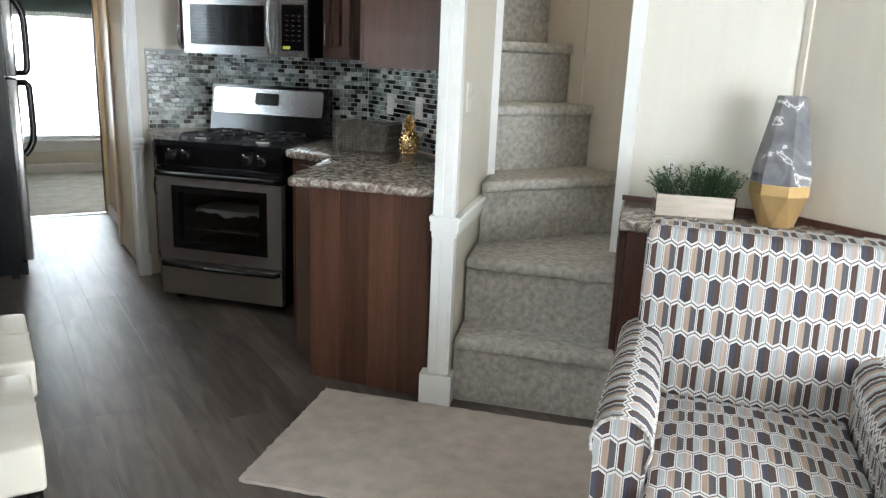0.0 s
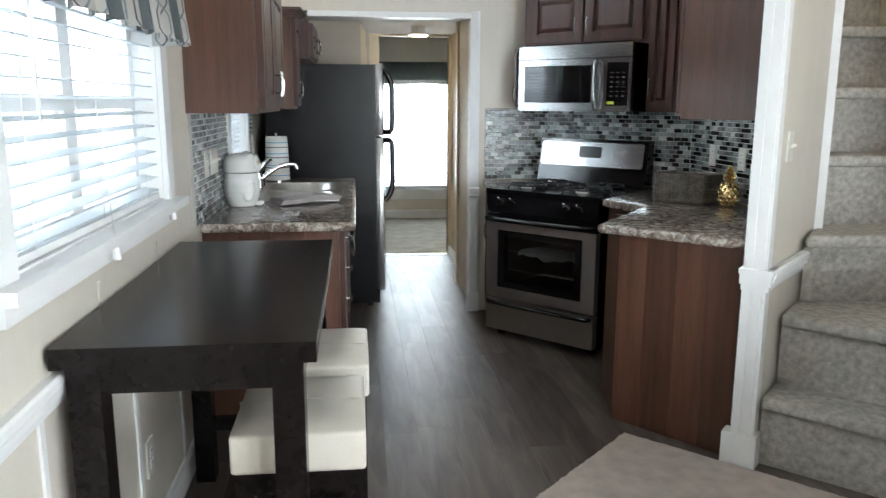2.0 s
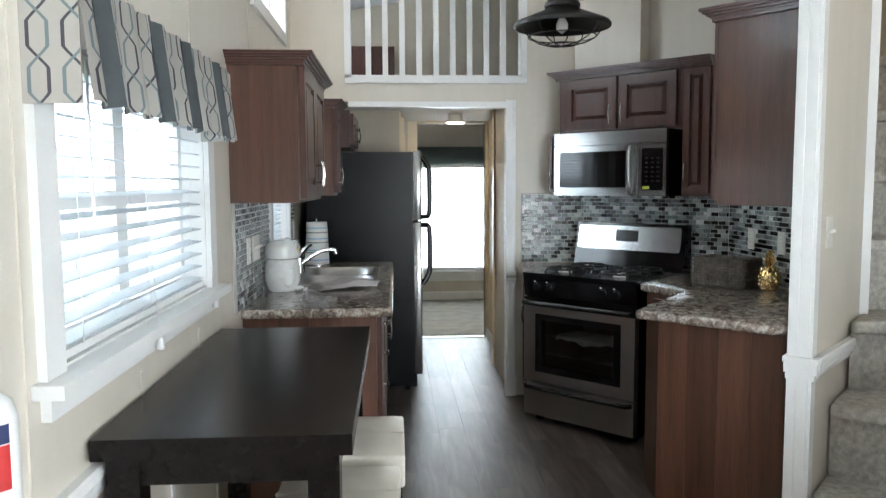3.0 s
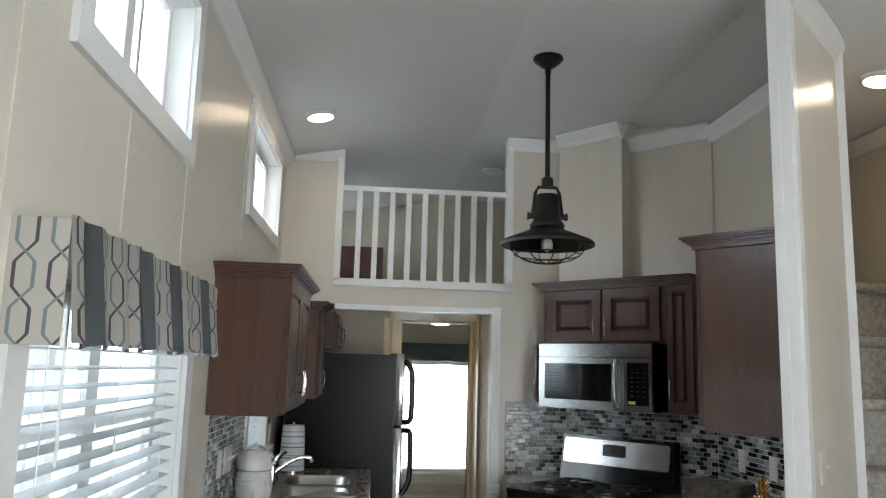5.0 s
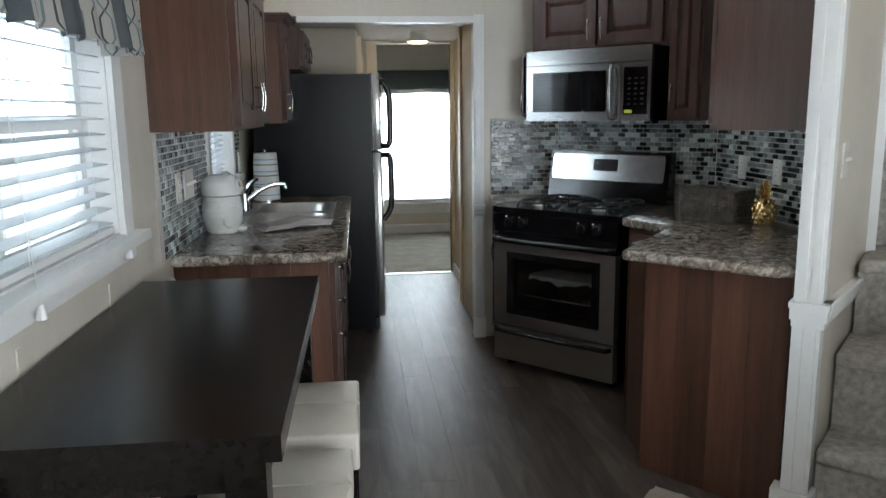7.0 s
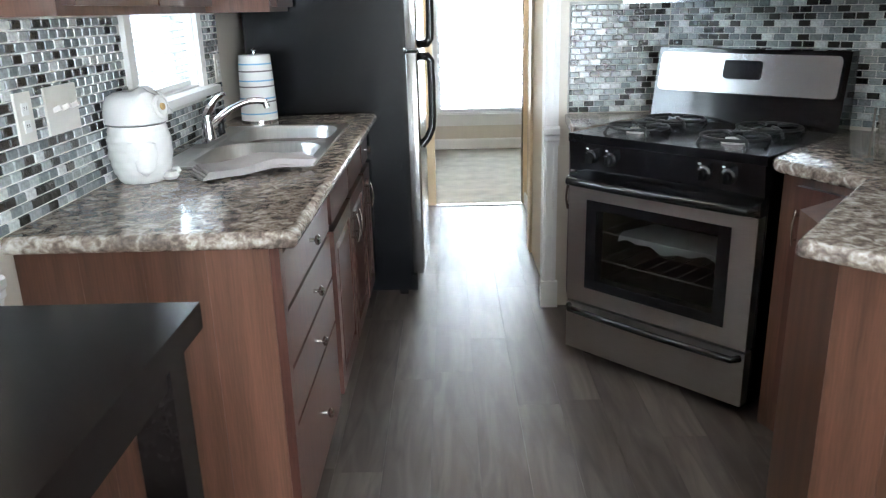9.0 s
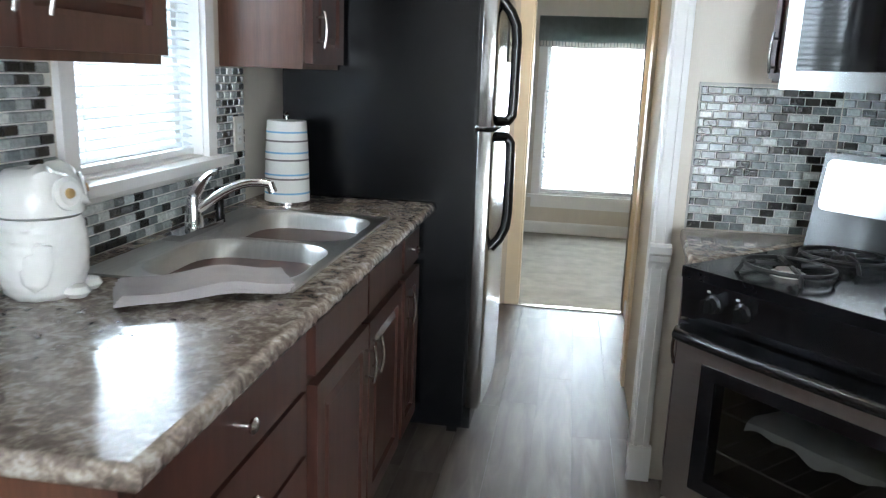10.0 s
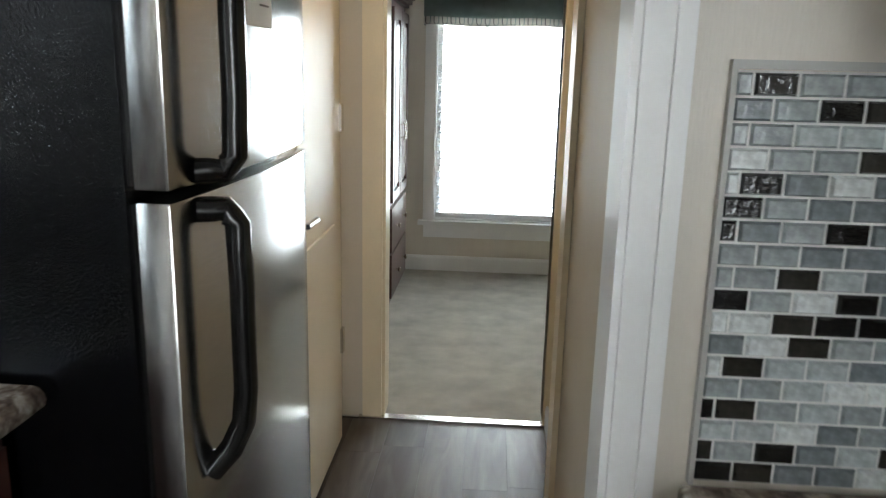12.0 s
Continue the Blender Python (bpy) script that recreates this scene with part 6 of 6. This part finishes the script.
def curved_label(name, mat, a0, a1, z0, z1, r=0.0425):
    bm = bmesh.new()
    vs = [[bm.verts.new((r * math.cos(radians(a0 + (a1 - a0) * k / 8)), r * math.sin(radians(a0 + (a1 - a0) * k / 8)), z)) for z in (z0, z1)] for k in range(9)]
    for a, c in zip(vs, vs[1:]):
        bm.faces.new((a[0], c[0], c[1], a[1]))
    return part(name, bm, mat, fe)


curved_label("label", NAVY, -78, -22, 0.235 - 0.03, 0.234)
curved_label("label", RED, -78, -22, 0.135, 0.203)
curved_label("label", PAPERG, -76, -30, 0.092, 0.099)
for z in (0.082, 0.072, 0.062):
    curved_label("label", RED, -74, -34, z - 0.003, z)
curved_label("label", SKYB, -80, -52, 0.022, 0.05)
curved_label("label", SKYB, -46, -24, 0.022, 0.05)
block("bracket", PLASTIC, -0.055, -0.02, 0.10, -0.038, 0.02, 0.2, fe)

# ---- lamps ----
pl = thing("pendant_lamp", pose(0.895, 3.655, 3.172), "dark bronze barn pendant lamp with wire cage on a rod", "pendant lamp")
part("canopy", lathe(bmesh.new(), [(0.075, 0), (0.077, -0.012), (0.07, -0.02), (0.035, -0.05), (0.016, -0.06), (0.016, -0.085), (0, -0.086)], 28), BRONZE, pl, "", True)
part("rod", tube(bmesh.new(), [(0, 0, -0.08), (0, 0, -0.63)], 0.0125, 10), BRONZE, pl, "", True)
part("coupling", lathe(bmesh.new(), [(0.02, -0.63), (0.03, -0.64), (0.03, -0.672), (0.02, -0.68), (0, -0.68)], 12), BRONZE, pl, "", True)
part("yoke", tube(bmesh.new(), [(-0.075, 0, -0.83), (-0.06, 0, -0.71), (-0.045, 0, -0.682), (0.045, 0, -0.682), (0.06, 0, -0.71), (0.075, 0, -0.83)], 0.009, 8), BRONZE, pl, "", True)
part("housing", lathe(bmesh.new(), [(0.0, -0.715), (0.05, -0.72), (0.058, -0.74), (0.068, -0.85), (0.085, -0.87), (0.085, -0.885), (0.075, -0.89)], 28), BRONZE, pl, "", True)
for s in (-1, 1):
    part("wing_nut", lathe(bmesh.new(), [(0.014, 0), (0.014, 0.02), (0.02, 0.024), (0.02, 0.032), (0, 0.034)], 10, pose(0.068 * s, 0, -0.83, 0, 90 * s, 0)), BRONZE, pl, "", True)
part("shade", lathe(bmesh.new(), [(0.07, -0.885), (0.09, -0.90), (0.15, -0.925), (0.222, -0.955), (0.232, -0.965), (0.232, -0.978), (0.222, -0.98), (0.145, -0.94), (0.07, -0.905)], 40, None, False), BRONZE, pl, "", True)
cage = thing("wire_cage", pose(0, 0, 0), "", "")
cage.parent = pl
for k in range(8):
    t = 2 * math.pi * k / 8
    part("cage_rib", tube(bmesh.new(), arc(9, lambda q: (0.19 * math.cos(q * 1.57) * math.cos(t), 0.19 * math.cos(q * 1.57) * math.sin(t), -0.975 - 0.09 * math.sin(q * 1.57))), 0.003, 5), BRONZE, cage)
for q in (0.35, 0.75):
    part("cage_ring", tube(bmesh.new(), [(0.19 * math.cos(q * 1.57) * math.cos(a), 0.19 * math.cos(q * 1.57) * math.sin(a), -0.975 - 0.09 * math.sin(q * 1.57)) for a in [2 * math.pi * k / 24 for k in range(24)]], 0.003, 5, True), BRONZE, cage)
part("bulb", lathe(bmesh.new(), [(0.013, -0.90), (0.014, -0.93), (0.03, -0.965), (0.028, -0.99), (0, -1.01)], 16), material("bulb_glass", (0.75, 0.73, 0.68), 0.1), pl, "unlit glass bulb", True)


def disc_light(x, y, z, on, tilt=0, label="round flat ceiling light, lit", drop=0.0):
    ob = thing("ceiling_light" if on else "smoke_detector", pose(x, y, z, 0, tilt, 0), label, "ceiling light" if on else "smoke detector")
    part("trim_ring", lathe(bmesh.new(), [(0.09, -drop), (0.092, -0.012 - drop), (0.08, -0.02 - drop), (0.074, -0.02 - drop)], 32), WHITE, ob, "", True)
    part("diffuser", lathe(bmesh.new(), [(0.074, -0.019 - drop), (0.06, -0.023 - drop), (0, -0.024 - drop)], 32), LAMPON if on else WHITE, ob, "", True)
    if drop:
        part("neck", lathe(bmesh.new(), [(0.06, 0.0), (0.06, -drop)], 24), WHITE, ob, "", True)


disc_light(-0.30, 4.28, ceil_z(-0.30), True, -8.9)
disc_light(2.45, 3.32, ceil_z(2.45), True, 8.7)
disc_light(0.60, 6.35, 2.02, True, 0, "round hall ceiling light on a short neck, lit", 0.05)
disc_light(0.95, 5.9, 3.17, False, 0, "white round smoke detector on the loft ceiling")

# ---- hall door, loft and bedroom ----
hd = thing("door_1", pose(0.135, 6.14, 0, 0, 0, 90), "white two-panel door ajar in the hall", "door", "", "structure")
bm = bmesh.new()
bx(bm, 0, -0.035, 0.01, 0.72, 0, 1.975)
for z0, z1 in ((0.12, 0.85), (1.0, 1.85)):
    bx(bm, 0.12, -0.043, z0, 0.60, -0.034, z1)
soften(bm, 0.006, 2)
part("leaf", bm, DOORW, hd)
for z in (0.35, 1.15, 1.75):
    block("hinge", NICKEL, 0.70, -0.045, z, 0.735, -0.034, z + 0.09, hd)
part("lever", tube(bmesh.new(), [(0.07, -0.035, 0.95), (0.07, -0.08, 0.95), (0.17, -0.082, 0.95)], 0.009, 8), NICKEL, hd, "", True)
strike = block("strike_plate", NICKEL, 0.287, 7.08, 1.10, 0.2935, 7.12, 1.20)
tagged(strike, "nickel strike plate in the door frame", "strike plate")
for nm, m in (("casing_hall_door_far", (0.13, 6.87, 0.145, 6.94)), ("casing_hall_door_near", (0.13, 6.07, 0.145, 6.13))):
    bm = bmesh.new()
    bx(bm, m[0], m[1], 0, m[2], m[3], 2.01)
    setting(nm, bm, DOORW, "cream casing of the hall door", "door casing")

wd = thing("wardrobe", pose(0.115, 8.44, 0, 0, 0, 90), "tall dark cherry wardrobe with doors and drawers", "wardrobe")
block("body", WOOD, 0, 0, 0.0, 0.72, 0.5, 1.72, wd, 0.003)
for x in (0.02, 0.365):
    d0 = panel_door(wd, x, 0.62, x + 0.335, 1.68, -0.013)
    bar_handle(d0, x + (0.30 if x < 0.2 else 0.035), -0.023, 1.0)
for z in (0.06, 0.33):
    d0 = panel_door(wd, 0.02, z, 0.70, z + 0.255, -0.013, "drawer", False)
    knob(d0, 0.2, -0.023, z + 0.13)
    knob(d0, 0.52, -0.023, z + 0.13)
bm = bmesh.new()
for o_, a, c in ((0.015, 0, 0.02), (0.035, 0.02, 0.045), (0.05, 0.045, 0.06)):
    bx(bm, -o_, -o_ - 0.01, 1.72 + a, 0.72, 0.5, 1.72 + c)
part("crown", bm, WOOD, wd)
fan = thing("ceiling_fan", pose(1.35, 8.3, 2.30), "white bedroom ceiling fan at rest", "ceiling fan")
part("motor", lathe(bmesh.new(), [(0.05, 0), (0.05, -0.05), (0.11, -0.09), (0.11, -0.15), (0.05, -0.18), (0, -0.18)], 24), WHITE, fan, "", True)
for k in range(5):
    o = block("blade", WHITE, 0.12, -0.06, -0.125, 0.55, 0.06, -0.119, fan, 0.002)
    o.matrix_basis = pose(0, 0, 0, 0, 0, 72 * k + 20)
# loft furnishings glimpsed between the balusters
lp = thing("loft_cabinet", pose(-0.35, 6.75, 2.12), "dark cherry cabinet standing in the loft", "cabinet")
block("body", WOOD, -0.2, 0, 0, 0.45, 0.3, 0.52, lp, 0.003)
bm = bmesh.new()
hole_wall(bm, "y", 8.55, 8.6, LX, RX, 2.36, 3.1, [(0.5, 1.35, 2.42, 2.62)])
setting("wall_loft_end", bm, WALL, "beige end wall of the loft with a low window", "wall")
bm = bmesh.new()
bx(bm, LX, 5.17, 2.12, 2.06, 8.55, 2.122)
setting("floor_loft", bm, CARPET, "grey carpet on the loft floor", "carpet")
daylight("backdrop_loft", 0.85, 0.2, pose(0.925, 8.62, 2.52), DAYS)

# ---- floor planks ----
plank_mesh = {}
rng = random.Random(3)
PW = 0.152
col = 0
x = LX
while x < RX:
    w = min(PW, RX - x)
    y = FY - rng.uniform(0.0, 1.1)
    while y < 7.035:
        a, c = max(y, FY), min(y + 1.22, 7.035)
        y += 1.22
        if c - a < 0.02:
            continue
        key = (round(w, 3), round(c - a, 3))
        if key not in plank_mesh:
            bm = bmesh.new()
            bx(bm, 0, 0, -0.006, w - 0.0008, c - a - 0.0008, 0.0)
            me = bpy.data.meshes.new("plank")
            bm.to_mesh(me)
            bm.free()
            me.materials.append(PLANK)
            plank_mesh[key] = me
        o = new("plank", plank_mesh[key])
        o.parent = floor
        o.location = (x, a, 0)
    x += PW
